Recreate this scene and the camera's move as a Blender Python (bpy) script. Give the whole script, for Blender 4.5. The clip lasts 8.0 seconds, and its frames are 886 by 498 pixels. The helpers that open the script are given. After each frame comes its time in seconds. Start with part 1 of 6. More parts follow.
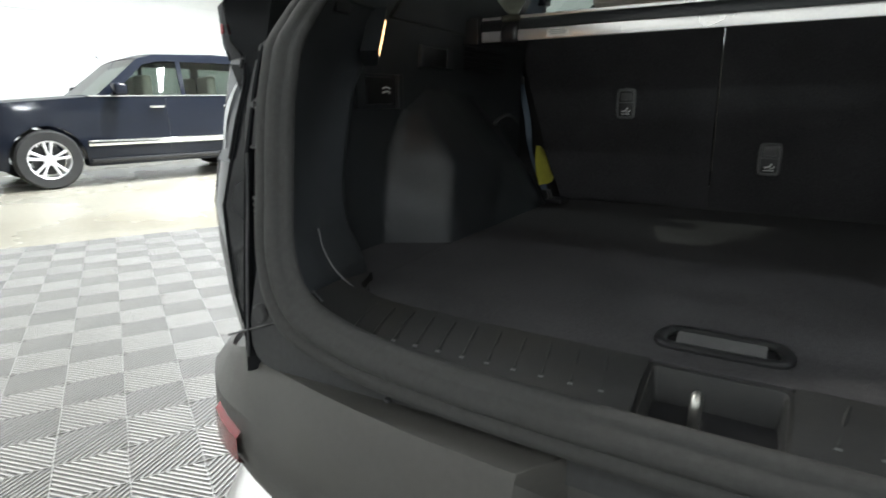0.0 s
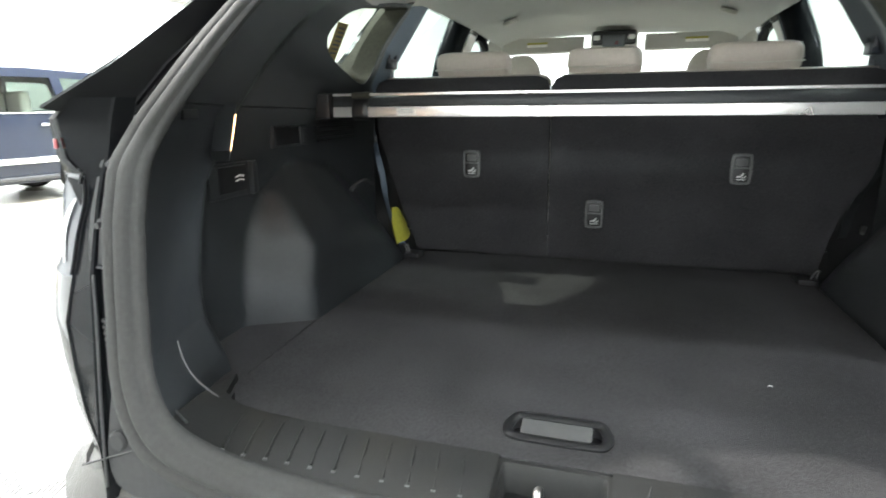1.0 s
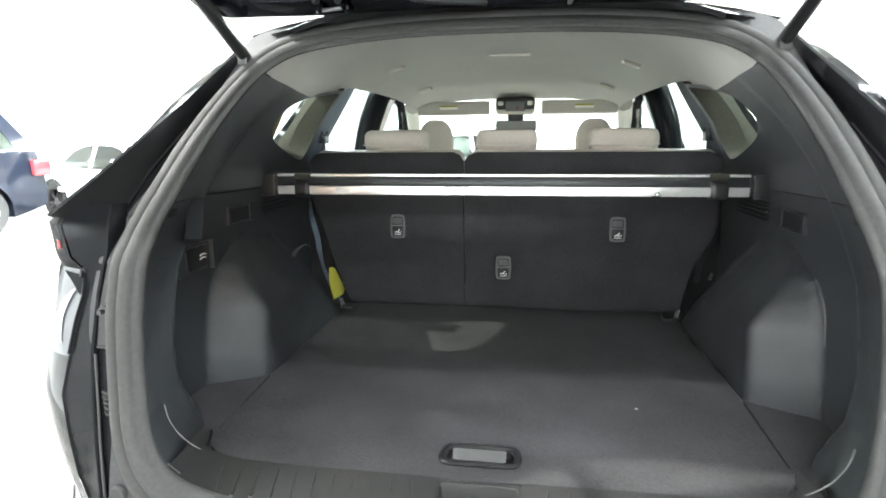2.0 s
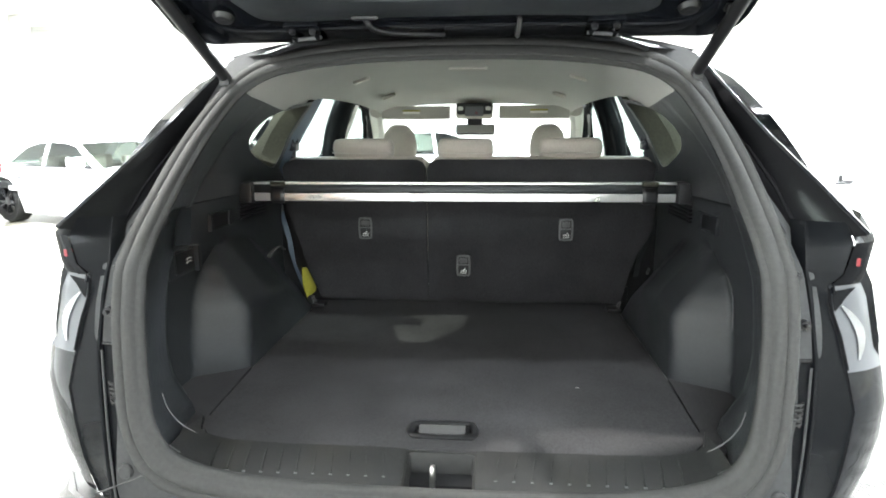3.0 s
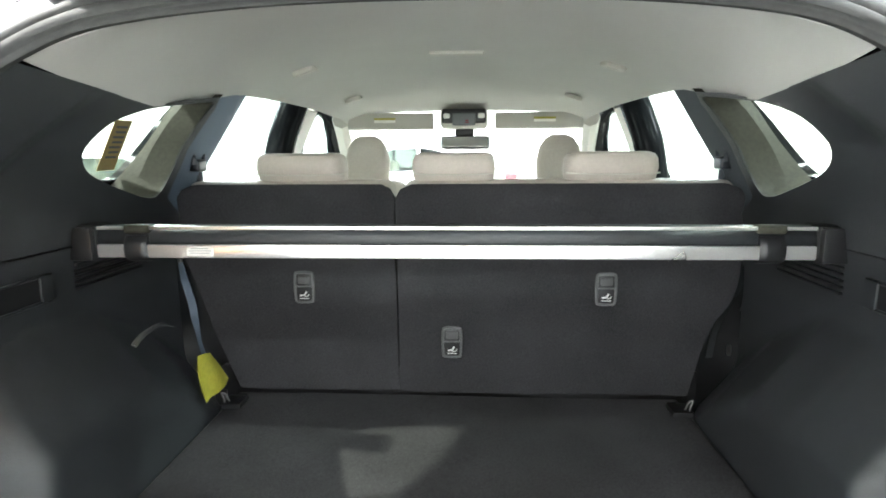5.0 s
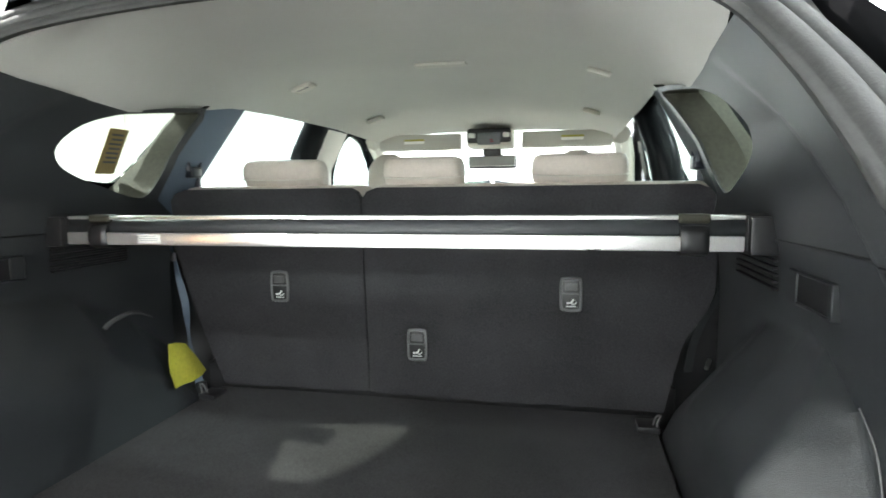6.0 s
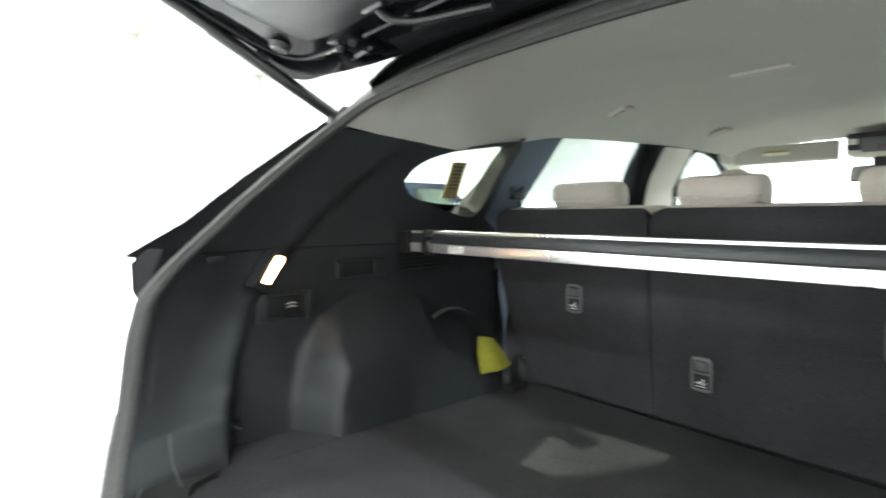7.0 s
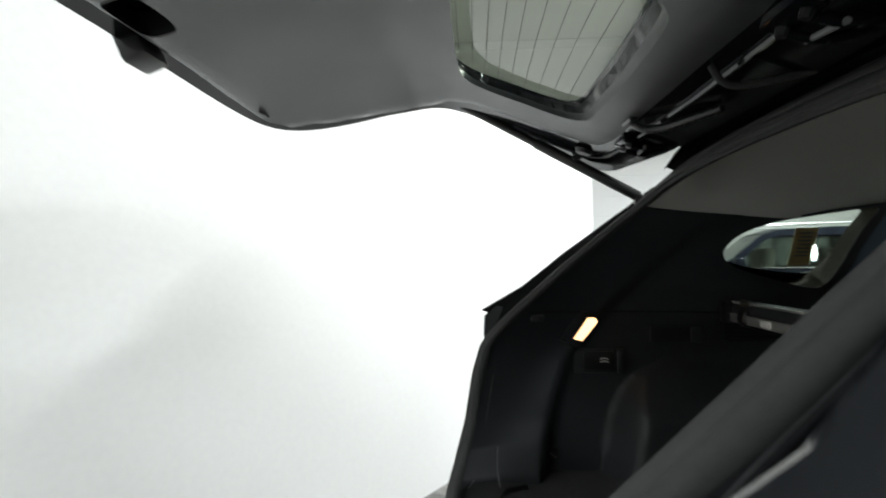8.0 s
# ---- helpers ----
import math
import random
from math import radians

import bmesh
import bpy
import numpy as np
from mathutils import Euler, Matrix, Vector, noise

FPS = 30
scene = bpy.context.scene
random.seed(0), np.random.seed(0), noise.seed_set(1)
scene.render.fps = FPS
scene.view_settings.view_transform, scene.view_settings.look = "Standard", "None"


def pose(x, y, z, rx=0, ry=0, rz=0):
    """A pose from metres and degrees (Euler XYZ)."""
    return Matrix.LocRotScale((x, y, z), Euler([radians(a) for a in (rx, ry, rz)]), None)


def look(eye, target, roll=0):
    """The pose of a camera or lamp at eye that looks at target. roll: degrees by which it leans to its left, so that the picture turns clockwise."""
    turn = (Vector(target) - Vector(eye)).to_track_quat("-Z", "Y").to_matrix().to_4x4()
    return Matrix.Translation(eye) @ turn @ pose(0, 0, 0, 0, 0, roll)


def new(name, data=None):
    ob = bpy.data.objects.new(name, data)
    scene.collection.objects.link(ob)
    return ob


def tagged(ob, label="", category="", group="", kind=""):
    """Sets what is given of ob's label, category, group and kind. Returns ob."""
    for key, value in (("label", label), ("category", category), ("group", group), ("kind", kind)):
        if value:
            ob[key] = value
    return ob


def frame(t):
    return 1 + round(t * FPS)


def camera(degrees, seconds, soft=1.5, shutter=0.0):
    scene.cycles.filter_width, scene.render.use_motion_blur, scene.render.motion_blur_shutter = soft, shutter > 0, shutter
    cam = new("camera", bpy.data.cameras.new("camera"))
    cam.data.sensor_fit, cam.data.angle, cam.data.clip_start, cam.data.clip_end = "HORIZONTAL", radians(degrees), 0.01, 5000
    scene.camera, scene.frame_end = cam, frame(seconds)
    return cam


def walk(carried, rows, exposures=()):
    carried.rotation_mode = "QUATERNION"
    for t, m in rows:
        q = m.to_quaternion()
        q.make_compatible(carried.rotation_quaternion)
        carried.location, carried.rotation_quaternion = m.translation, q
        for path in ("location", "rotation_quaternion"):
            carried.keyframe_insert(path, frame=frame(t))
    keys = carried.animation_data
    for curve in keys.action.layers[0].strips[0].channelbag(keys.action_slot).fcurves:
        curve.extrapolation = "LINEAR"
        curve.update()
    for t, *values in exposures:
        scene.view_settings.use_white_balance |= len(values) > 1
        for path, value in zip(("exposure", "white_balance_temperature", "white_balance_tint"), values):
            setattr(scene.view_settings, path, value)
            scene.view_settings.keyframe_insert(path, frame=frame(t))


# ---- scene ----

# The camera: time, eye, target, roll
cam = camera(75.8, 8.0, soft=1.7, shutter=0.3)
PATH = [
    (0.0, (0.036, -0.573, 1.024), (-0.965, 1.085, 0.526), -0.53),
    (0.5, (0.070, -0.583, 1.112), (-0.748, 1.171, 0.608), -0.71),
    (1.0, (0.053, -0.591, 1.181), (-0.516, 1.265, 0.698), -0.55),
    (1.5, (0.056, -0.667, 1.246), (-0.319, 1.249, 0.812), -0.49),
    (1.7, (0.064, -0.726, 1.272), (-0.272, 1.204, 0.876), -0.50),
    (2.8, (0.075, -0.962, 1.364), (-0.102, 0.995, 0.993), -0.1),
    (3, (0.087, -0.969, 1.358), (-0.071, 0.984, 0.959), -0.3),
    (3.5, (0.09, -0.914, 1.334), (-0.024, 1.025, 0.855), -0.3),
    (4, (0.068, -0.662, 1.309), (-0.032, 1.269, 0.799), -0.3),
    (4.5, (0.028, -0.361, 1.357), (-0.054, 1.58, 0.881), -0.1),
    (4.7, (0.024, -0.295, 1.357), (-0.07, 1.657, 0.933), -0.2),
    (5.8, (0.292, -0.245, 1.276), (-0.009, 1.719, 1.051), -0.7),
    (6, (0.354, -0.246, 1.266), (-0.072, 1.695, 1.047), -0.7),
    (6.5, (0.492, -0.24, 1.271), (-0.43, 1.525, 1.081), -0.6),
    (7, (0.624, -0.200, 1.275), (-0.922, 1.057, 1.131), -1.07),
    (7.5, (0.757, -0.172, 1.306), (-1.157, 0.394, 1.220), -0.85),
    (8, (0.955, 0.012, 1.336), (-1.042, -0.096, 1.373), -0.71),
]
walk(cam, [(t, look(eye, target, roll)) for t, eye, target, roll in PATH],
     exposures=[(0.0, -1.2), (0.5, -0.35), (1.0, 0.45), (1.5, 1.05), (3.0, 0.55), (3.5, 0.55), (4.0, 0.78), (4.5, 1.25), (6.0, 1.1), (6.5, 1.25), (7.0, 0.82), (7.5, -0.6), (8.0, -1.7)])

# ---- world and light ----
world = bpy.data.worlds.new("world")
scene.world = world
world.use_nodes = True
world.node_tree.nodes["Background"].inputs[0].default_value = (0.9, 0.95, 1.0, 1)
world.node_tree.nodes["Background"].inputs[1].default_value = 0.3


def lamp(name, kind, power, m, size=1.0, size_y=None, color=(1, 1, 1)):
    data = bpy.data.lights.new(name, kind)
    data.energy, data.color = power, color
    if kind == "AREA":
        data.shape = "RECTANGLE" if size_y else "DISK"
        data.size = size
        if size_y:
            data.size_y = size_y
    ob = new(name, data)
    ob.matrix_world = m
    return ob


CEILING = 4.2
WALL_A, WALL_U = Vector((-4.9, 1.2)), Vector((0.872, -0.489))
# x, y and power of the ceiling lights
TUBES = [(-6.0, 9.0, 1000), (-6.2, 4.5, 1700), (-2.6, 5.2, 900), (2.8, 5.6, 750), (5.6, 1.5, 800), (0.0, 9.0, 1100), (5.4, 9.8, 850), (0.3, -3.2, 520), (4.2, -3.2, 380), (-2.6, 0.6, 90), (2.4, 1.2, 140)]
for x, y, power in TUBES:
    lamp("tube_light", "AREA", power, pose(x, y, CEILING - 0.17), 2.4, 0.12, (0.91, 0.975, 1.02))
lamp("spot_light", "AREA", 320, look((-2.93, 1.45, 3.98), (-0.16, 0.78, 0.745)), 0.10, None, (1.0, 0.98, 0.93))


# ---- materials ----
def material(name, color, rough=0.5, metal=0.0, var=0.12, scale=6.0, fine=120.0, bump=0.0, bump_scale=300.0, coat=0.0, spec=0.5, stain=None, island=0.0, obj_rand=0.0):
    """A surface with variation at two scales and a fine relief."""
    m = bpy.data.materials.new(name)
    m.use_nodes = True
    nt = m.node_tree
    n, l = nt.nodes, nt.links
    b = n["Principled BSDF"]
    tc = n.new("ShaderNodeTexCoord")
    n1, n2 = n.new("ShaderNodeTexNoise"), n.new("ShaderNodeTexNoise")
    n1.inputs["Scale"].default_value, n2.inputs["Scale"].default_value = scale, fine
    n1.inputs["Detail"].default_value, n2.inputs["Detail"].default_value = 4, 2
    mix = n.new("ShaderNodeMath")
    mix.operation = "ADD"
    for k in (n1, n2):
        l.new(tc.outputs["Object"], k.inputs["Vector"])
    l.new(n1.outputs["Fac"], mix.inputs[0])
    l.new(n2.outputs["Fac"], mix.inputs[1])
    mr = n.new("ShaderNodeMapRange")
    mr.inputs["From Min"].default_value, mr.inputs["From Max"].default_value = 0.6, 1.4
    mr.inputs["To Min"].default_value, mr.inputs["To Max"].default_value = 1 - var, 1 + var
    l.new(mix.outputs[0], mr.inputs["Value"])
    val = mr.outputs["Result"]
    if island or obj_rand:
        g = n.new("ShaderNodeNewGeometry" if island else "ShaderNodeObjectInfo")
        r = n.new("ShaderNodeMapRange")
        amount = island or obj_rand
        r.inputs["To Min"].default_value, r.inputs["To Max"].default_value = 1 - amount, 1 + amount
        l.new(g.outputs["Random Per Island" if island else "Random"], r.inputs["Value"])
        mu = n.new("ShaderNodeMath")
        mu.operation = "MULTIPLY"
        l.new(val, mu.inputs[0])
        l.new(r.outputs["Result"], mu.inputs[1])
        val = mu.outputs[0]
    sc = n.new("ShaderNodeVectorMath")
    sc.operation = "SCALE"
    sc.inputs[0].default_value = color
    l.new(val, sc.inputs["Scale"])
    col = sc.outputs["Vector"]
    if stain:
        s3 = n.new("ShaderNodeTexNoise")
        s3.inputs["Scale"].default_value, s3.inputs["Detail"].default_value = stain[1], 6
        l.new(tc.outputs["Object"], s3.inputs["Vector"])
        rs = n.new("ShaderNodeMapRange")
        rs.inputs["From Min"].default_value, rs.inputs["From Max"].default_value = 0.5, 0.68
        rs.inputs["To Max"].default_value = stain[2]
        l.new(s3.outputs["Fac"], rs.inputs["Value"])
        mx = n.new("ShaderNodeMix")
        mx.data_type = "RGBA"
        mx.inputs[7].default_value = (*stain[0], 1)
        l.new(rs.outputs["Result"], mx.inputs[0])
        l.new(col, mx.inputs[6])
        col = mx.outputs[2]
    l.new(col, b.inputs["Base Color"])
    b.inputs["Roughness"].default_value, b.inputs["Metallic"].default_value = rough, metal
    b.inputs["Specular IOR Level"].default_value = spec
    b.inputs["Coat Weight"].default_value = coat
    rr = n.new("ShaderNodeMapRange")
    rr.inputs["From Min"].default_value, rr.inputs["From Max"].default_value = 0.3, 0.7
    rr.inputs["To Min"].default_value, rr.inputs["To Max"].default_value = max(0.02, rough * 0.85), min(1, rough * 1.12)
    l.new(n1.outputs["Fac"], rr.inputs["Value"])
    l.new(rr.outputs["Result"], b.inputs["Roughness"])
    if bump:
        nb, bp = n.new("ShaderNodeTexNoise"), n.new("ShaderNodeBump")
        nb.inputs["Scale"].default_value, nb.inputs["Detail"].default_value = bump_scale, 3
        l.new(tc.outputs["Object"], nb.inputs["Vector"])
        bp.inputs["Strength"].default_value, bp.inputs["Distance"].default_value = bump, 0.002
        l.new(nb.outputs["Fac"], bp.inputs["Height"])
        l.new(bp.outputs["Normal"], b.inputs["Normal"])
    return m


def glass(name, tint, rough=0.0):
    m = bpy.data.materials.new(name)
    m.use_nodes = True
    n, l = m.node_tree.nodes, m.node_tree.links
    n.remove(n["Principled BSDF"])
    tr, gl, fr, mx = n.new("ShaderNodeBsdfTransparent"), n.new("ShaderNodeBsdfGlossy"), n.new("ShaderNodeLayerWeight"), n.new("ShaderNodeMixShader")
    tr.inputs[0].default_value = (*tint, 1)
    gl.inputs["Roughness"].default_value = rough
    fr.inputs["Blend"].default_value = 0.5
    p5 = n.new("ShaderNodeMath")
    p5.operation, p5.inputs[1].default_value = "POWER", 4.0
    ad = n.new("ShaderNodeMath")
    ad.operation, ad.inputs[1].default_value, ad.inputs[2].default_value = "MULTIPLY_ADD", 0.6, 0.045
    l.new(fr.outputs["Facing"], p5.inputs[0])
    l.new(p5.outputs[0], ad.inputs[0])
    l.new(ad.outputs[0], mx.inputs[0])
    l.new(tr.outputs[0], mx.inputs[1])
    l.new(gl.outputs[0], mx.inputs[2])
    l.new(mx.outputs[0], n["Material Output"].inputs[0])
    return m


def lacquer(name, color, rough, low, high):
    """Dark lacquer: a plain coat under a clear gloss that grows towards the edge."""
    m = bpy.data.materials.new(name)
    m.use_nodes = True
    n, l = m.node_tree.nodes, m.node_tree.links
    b = n["Principled BSDF"]
    tc, ns = n.new("ShaderNodeTexCoord"), n.new("ShaderNodeTexNoise")
    ns.inputs["Scale"].default_value, ns.inputs["Detail"].default_value = 3.0, 5
    l.new(tc.outputs["Object"], ns.inputs["Vector"])
    sc = n.new("ShaderNodeVectorMath")
    sc.operation = "SCALE"
    sc.inputs[0].default_value = color
    mr = n.new("ShaderNodeMapRange")
    mr.inputs["To Min"].default_value, mr.inputs["To Max"].default_value = 0.8, 1.2
    l.new(ns.outputs["Fac"], mr.inputs["Value"])
    l.new(mr.outputs["Result"], sc.inputs["Scale"])
    l.new(sc.outputs["Vector"], b.inputs["Base Color"])
    b.inputs["Roughness"].default_value, b.inputs["Specular IOR Level"].default_value = 0.9, 0.0
    gl, fr, p4, ad, mx = n.new("ShaderNodeBsdfGlossy"), n.new("ShaderNodeLayerWeight"), n.new("ShaderNodeMath"), n.new("ShaderNodeMath"), n.new("ShaderNodeMixShader")
    rr = n.new("ShaderNodeMapRange")
    rr.inputs["To Min"].default_value, rr.inputs["To Max"].default_value = rough * 0.7, rough * 1.3
    l.new(ns.outputs["Fac"], rr.inputs["Value"])
    l.new(rr.outputs["Result"], gl.inputs["Roughness"])
    fr.inputs["Blend"].default_value = 0.5
    p4.operation, p4.inputs[1].default_value = "POWER", 5.0
    ad.operation, ad.inputs[1].default_value, ad.inputs[2].default_value = "MULTIPLY_ADD", high, low
    l.new(fr.outputs["Facing"], p4.inputs[0])
    l.new(p4.outputs[0], ad.inputs[0])
    l.new(ad.outputs[0], mx.inputs[0])
    l.new(b.outputs[0], mx.inputs[1])
    l.new(gl.outputs[0], mx.inputs[2])
    l.new(mx.outputs[0], n["Material Output"].inputs[0])
    return m


def glow(name, color, strength):
    m = bpy.data.materials.new(name)
    m.use_nodes = True
    b = m.node_tree.nodes["Principled BSDF"]
    b.inputs["Base Color"].default_value = (*color, 1)
    b.inputs["Emission Color"].default_value = (*color, 1)
    b.inputs["Emission Strength"].default_value = strength
    return m


M_TRIM = material("charcoal_plastic", (0.027, 0.0295, 0.032), 0.34, var=0.14, bump=0.4, bump_scale=700, spec=0.45)
M_TRIM2 = material("dim_side_pillar_cloth", (0.052, 0.062, 0.070), 0.8, var=0.12, bump=0.4, bump_scale=1200)
M_CARPET = material("black_carpet", (0.042, 0.041, 0.043), 0.95, var=0.5, scale=9, fine=260, bump=1.0, bump_scale=500, spec=0.2, stain=((0.046, 0.045, 0.045), 14, 0.3))
M_SEATBACK = material("black_felt", (0.036, 0.035, 0.038), 0.95, var=0.5, scale=7, fine=300, bump=1.0, bump_scale=600, spec=0.2)
M_SCUFF = material("grained_black_plastic", (0.019, 0.0192, 0.0192), 0.52, var=0.15, bump=0.4, bump_scale=700, spec=0.28, stain=((0.030, 0.027, 0.021), 9, 0.35))
M_GUTTER = lacquer("black_channel_paint", (0.011, 0.011, 0.012), 0.20, 0.012, 0.14)
M_RUBBER = material("grey_black_rubber", (0.048, 0.048, 0.047), 0.85, var=0.15, bump=0.2, bump_scale=400, spec=0.12)
M_PAINT = lacquer("black_car_paint", (0.006, 0.007, 0.009), 0.09, 0.03, 0.85)
M_JAMB = material("satin_black_jamb", (0.050, 0.051, 0.052), 0.55, var=0.15, spec=0.1, stain=((0.040, 0.039, 0.037), 10, 0.4))
M_BUMPER = material("grey_moulded_plastic", (0.052, 0.050, 0.046), 0.55, var=0.12, bump=0.4, bump_scale=800, stain=((0.055, 0.052, 0.045), 11, 0.35))
M_HEADLINER = material("pale_grey_headliner", (0.54, 0.535, 0.50), 0.95, var=0.05, fine=500, bump=0.5, bump_scale=900, spec=0.15)
M_BEIGE = material("beige_leather", (0.53, 0.475, 0.42), 0.55, var=0.08, bump=0.35, bump_scale=260)
M_BEIGEP = material("beige_plastic", (0.56, 0.54, 0.48), 0.6, var=0.05)
M_VISOR = material("putty_visor_cloth", (0.42, 0.41, 0.37), 0.9, var=0.06, fine=500, bump=0.3, bump_scale=900, spec=0.15)
M_SILVER = material("brushed_silver", (0.80, 0.79, 0.78), 0.30, metal=0.85, var=0.06, fine=300)
M_CHROME = material("chrome", (0.8, 0.8, 0.8), 0.08, metal=1.0, var=0.03)
M_FRAME = material("mid_grey_plastic", (0.11, 0.11, 0.112), 0.5, var=0.1)
M_PADDLE = material("pale_grey_plastic", (0.07, 0.07, 0.07), 0.5, var=0.1)
M_BLACK = material("black_plastic", (0.012, 0.012, 0.013), 0.35, var=0.1)
M_CONSOLE = material("slate_display_plastic", (0.10, 0.105, 0.11), 0.4, var=0.08)
M_STEEL = material("zinc_steel", (0.45, 0.45, 0.43), 0.35, metal=1.0, var=0.12)
M_RED = material("red_lens", (0.20, 0.02, 0.025), 0.2, coat=0.5, var=0.1)
M_REFLECT = material("lamp_reflector", (0.22, 0.23, 0.24), 0.25, metal=0.8, var=0.08)
M_LENS = lacquer("smoked_lamp_lens", (0.085, 0.09, 0.098), 0.12, 0.05, 0.30)
M_SATIN = lacquer("satin_black_plastic", (0.006, 0.0065, 0.0075), 0.22, 0.010, 0.14)
M_OLIVE = material("olive_black_plastic", (0.045, 0.044, 0.034), 0.7, var=0.25, spec=0.15, bump=0.2, bump_scale=600)
M_YELLOW = material("yellow_tag_cloth", (0.32, 0.30, 0.03), 0.85, var=0.2, bump=0.4, bump_scale=300)
M_NAVYP = material("navy_black_plastic", (0.012, 0.016, 0.026), 0.35, var=0.1)
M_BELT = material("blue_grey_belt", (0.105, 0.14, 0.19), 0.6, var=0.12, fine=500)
M_KRAFT = material("kraft_paper", (0.36, 0.27, 0.12), 0.85, var=0.15)
M_WHITE = material("white_gloss", (0.78, 0.78, 0.77), 0.4, var=0.04)
M_PAPER = material("white_paper", (0.75, 0.74, 0.7), 0.8, var=0.06)
M_LABELBAR = material("pale_grey_print", (0.36, 0.36, 0.36), 0.8, var=0.05)
M_INK = material("grey_ink", (0.12, 0.12, 0.12), 0.8, var=0.05)
M_WALL = material("white_wall_paint", (0.82, 0.82, 0.80), 0.7, var=0.03, scale=1.5, fine=40, bump=0.1, bump_scale=90)
M_CEIL = material("white_ceiling_paint", (0.78, 0.78, 0.76), 0.8, var=0.04, scale=1.0)
M_CONCRETE = material("polished_concrete", (0.33, 0.31, 0.255), 0.28, var=0.18, scale=0.8, fine=22, stain=((0.20, 0.175, 0.13), 0.6, 0.7), bump=0.1, bump_scale=30)
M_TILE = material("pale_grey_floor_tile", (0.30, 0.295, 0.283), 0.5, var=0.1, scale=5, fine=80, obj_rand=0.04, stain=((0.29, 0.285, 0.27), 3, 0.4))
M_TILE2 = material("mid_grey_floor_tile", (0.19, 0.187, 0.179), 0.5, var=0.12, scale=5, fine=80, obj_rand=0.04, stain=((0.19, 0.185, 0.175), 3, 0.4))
M_TILE_GAP = material("dark_tile_base", (0.10, 0.098, 0.092), 0.7, var=0.15)
M_TYRE = material("tyre_rubber", (0.02, 0.02, 0.02), 0.8, var=0.2, bump=0.3, bump_scale=120)
M_ALLOY = material("silver_alloy", (0.65, 0.65, 0.66), 0.35, metal=0.4, var=0.06)
M_WPAINT = material("white_car_paint", (0.76, 0.77, 0.77), 0.2, coat=1.0, var=0.02)
M_NAVY = lacquer("black_blue_car_paint", (0.007, 0.009, 0.015), 0.10, 0.03, 0.40)
M_GREYP = material("silver_car_paint", (0.5, 0.52, 0.53), 0.22, metal=0.5, coat=1.0, var=0.04)
G_CLEAR = glass("clear_glass", (0.32, 0.37, 0.355))
G_TINT = glass("tinted_glass", (0.42, 0.47, 0.42))
G_SCREEN = glass("windscreen_glass", (0.80, 0.84, 0.83))
G_CAR = glass("dark_window_glass", (0.35, 0.4, 0.37))
E_TUBE = glow("lamp_diffuser", (1.0, 0.98, 0.95), 6.0)
E_WARM = glow("warm_lamp_lens", (1.0, 0.58, 0.28), 9.0)
E_SPOT = glow("spot_lens", (1.0, 0.97, 0.92), 20.0)


# ---- building helpers ----
def part(name, bm, mat, parent=None, label="", smooth=40):
    """Links a bmesh as one mesh object under a thing or a part."""
    me = bpy.data.meshes.new(name)
    bmesh.ops.recalc_face_normals(bm, faces=bm.faces)
    bm.to_mesh(me)
    bm.free()
    me.materials.append(mat)
    if smooth:
        me.shade_smooth()
        me.set_sharp_from_angle(angle=radians(smooth))
    ob = new(name, me)
    ob.parent = parent
    if label:
        ob["label"] = label
    return ob


def empty(name, label, category, group="", kind="", m=None):
    ob = tagged(new(name), label, category, group, kind)
    if m is not None:
        ob.matrix_world = m
    return ob


def smooth_line(pts, n=6, closed=False):
    """A Catmull-Rom line through the points."""
    P = [Vector(p) for p in pts]
    k = len(P)
    out = []
    for i in range(k if closed else k - 1):
        if closed:
            a, b, c, d = P[i - 1], P[i], P[(i + 1) % k], P[(i + 2) % k]
        else:
            a, b, c, d = P[max(i - 1, 0)], P[i], P[i + 1], P[min(i + 2, k - 1)]
        for j in range(n):
            t = j / n
            out.append(0.5 * (2 * b + (c - a) * t + (2 * a - 5 * b + 4 * c - d) * t * t + (3 * b - a - 3 * c + d) * t ** 3))
    if not closed:
        out.append(P[-1])
    return out


def inside(p, poly):
    x, y = p
    hit = False
    for i in range(len(poly)):
        (x1, y1), (x2, y2) = poly[i - 1], poly[i]
        if (y1 > y) != (y2 > y) and x < (x2 - x1) * (y - y1) / (y2 - y1) + x1:
            hit = not hit
    return hit


def densify(poly, step):
    out = []
    for i in range(len(poly)):
        a, b = Vector(poly[i - 1][:2]), Vector(poly[i][:2])
        k = max(1, int((b - a).length / step + 0.5))
        out += [a.lerp(b, j / k) for j in range(k)]
    return out


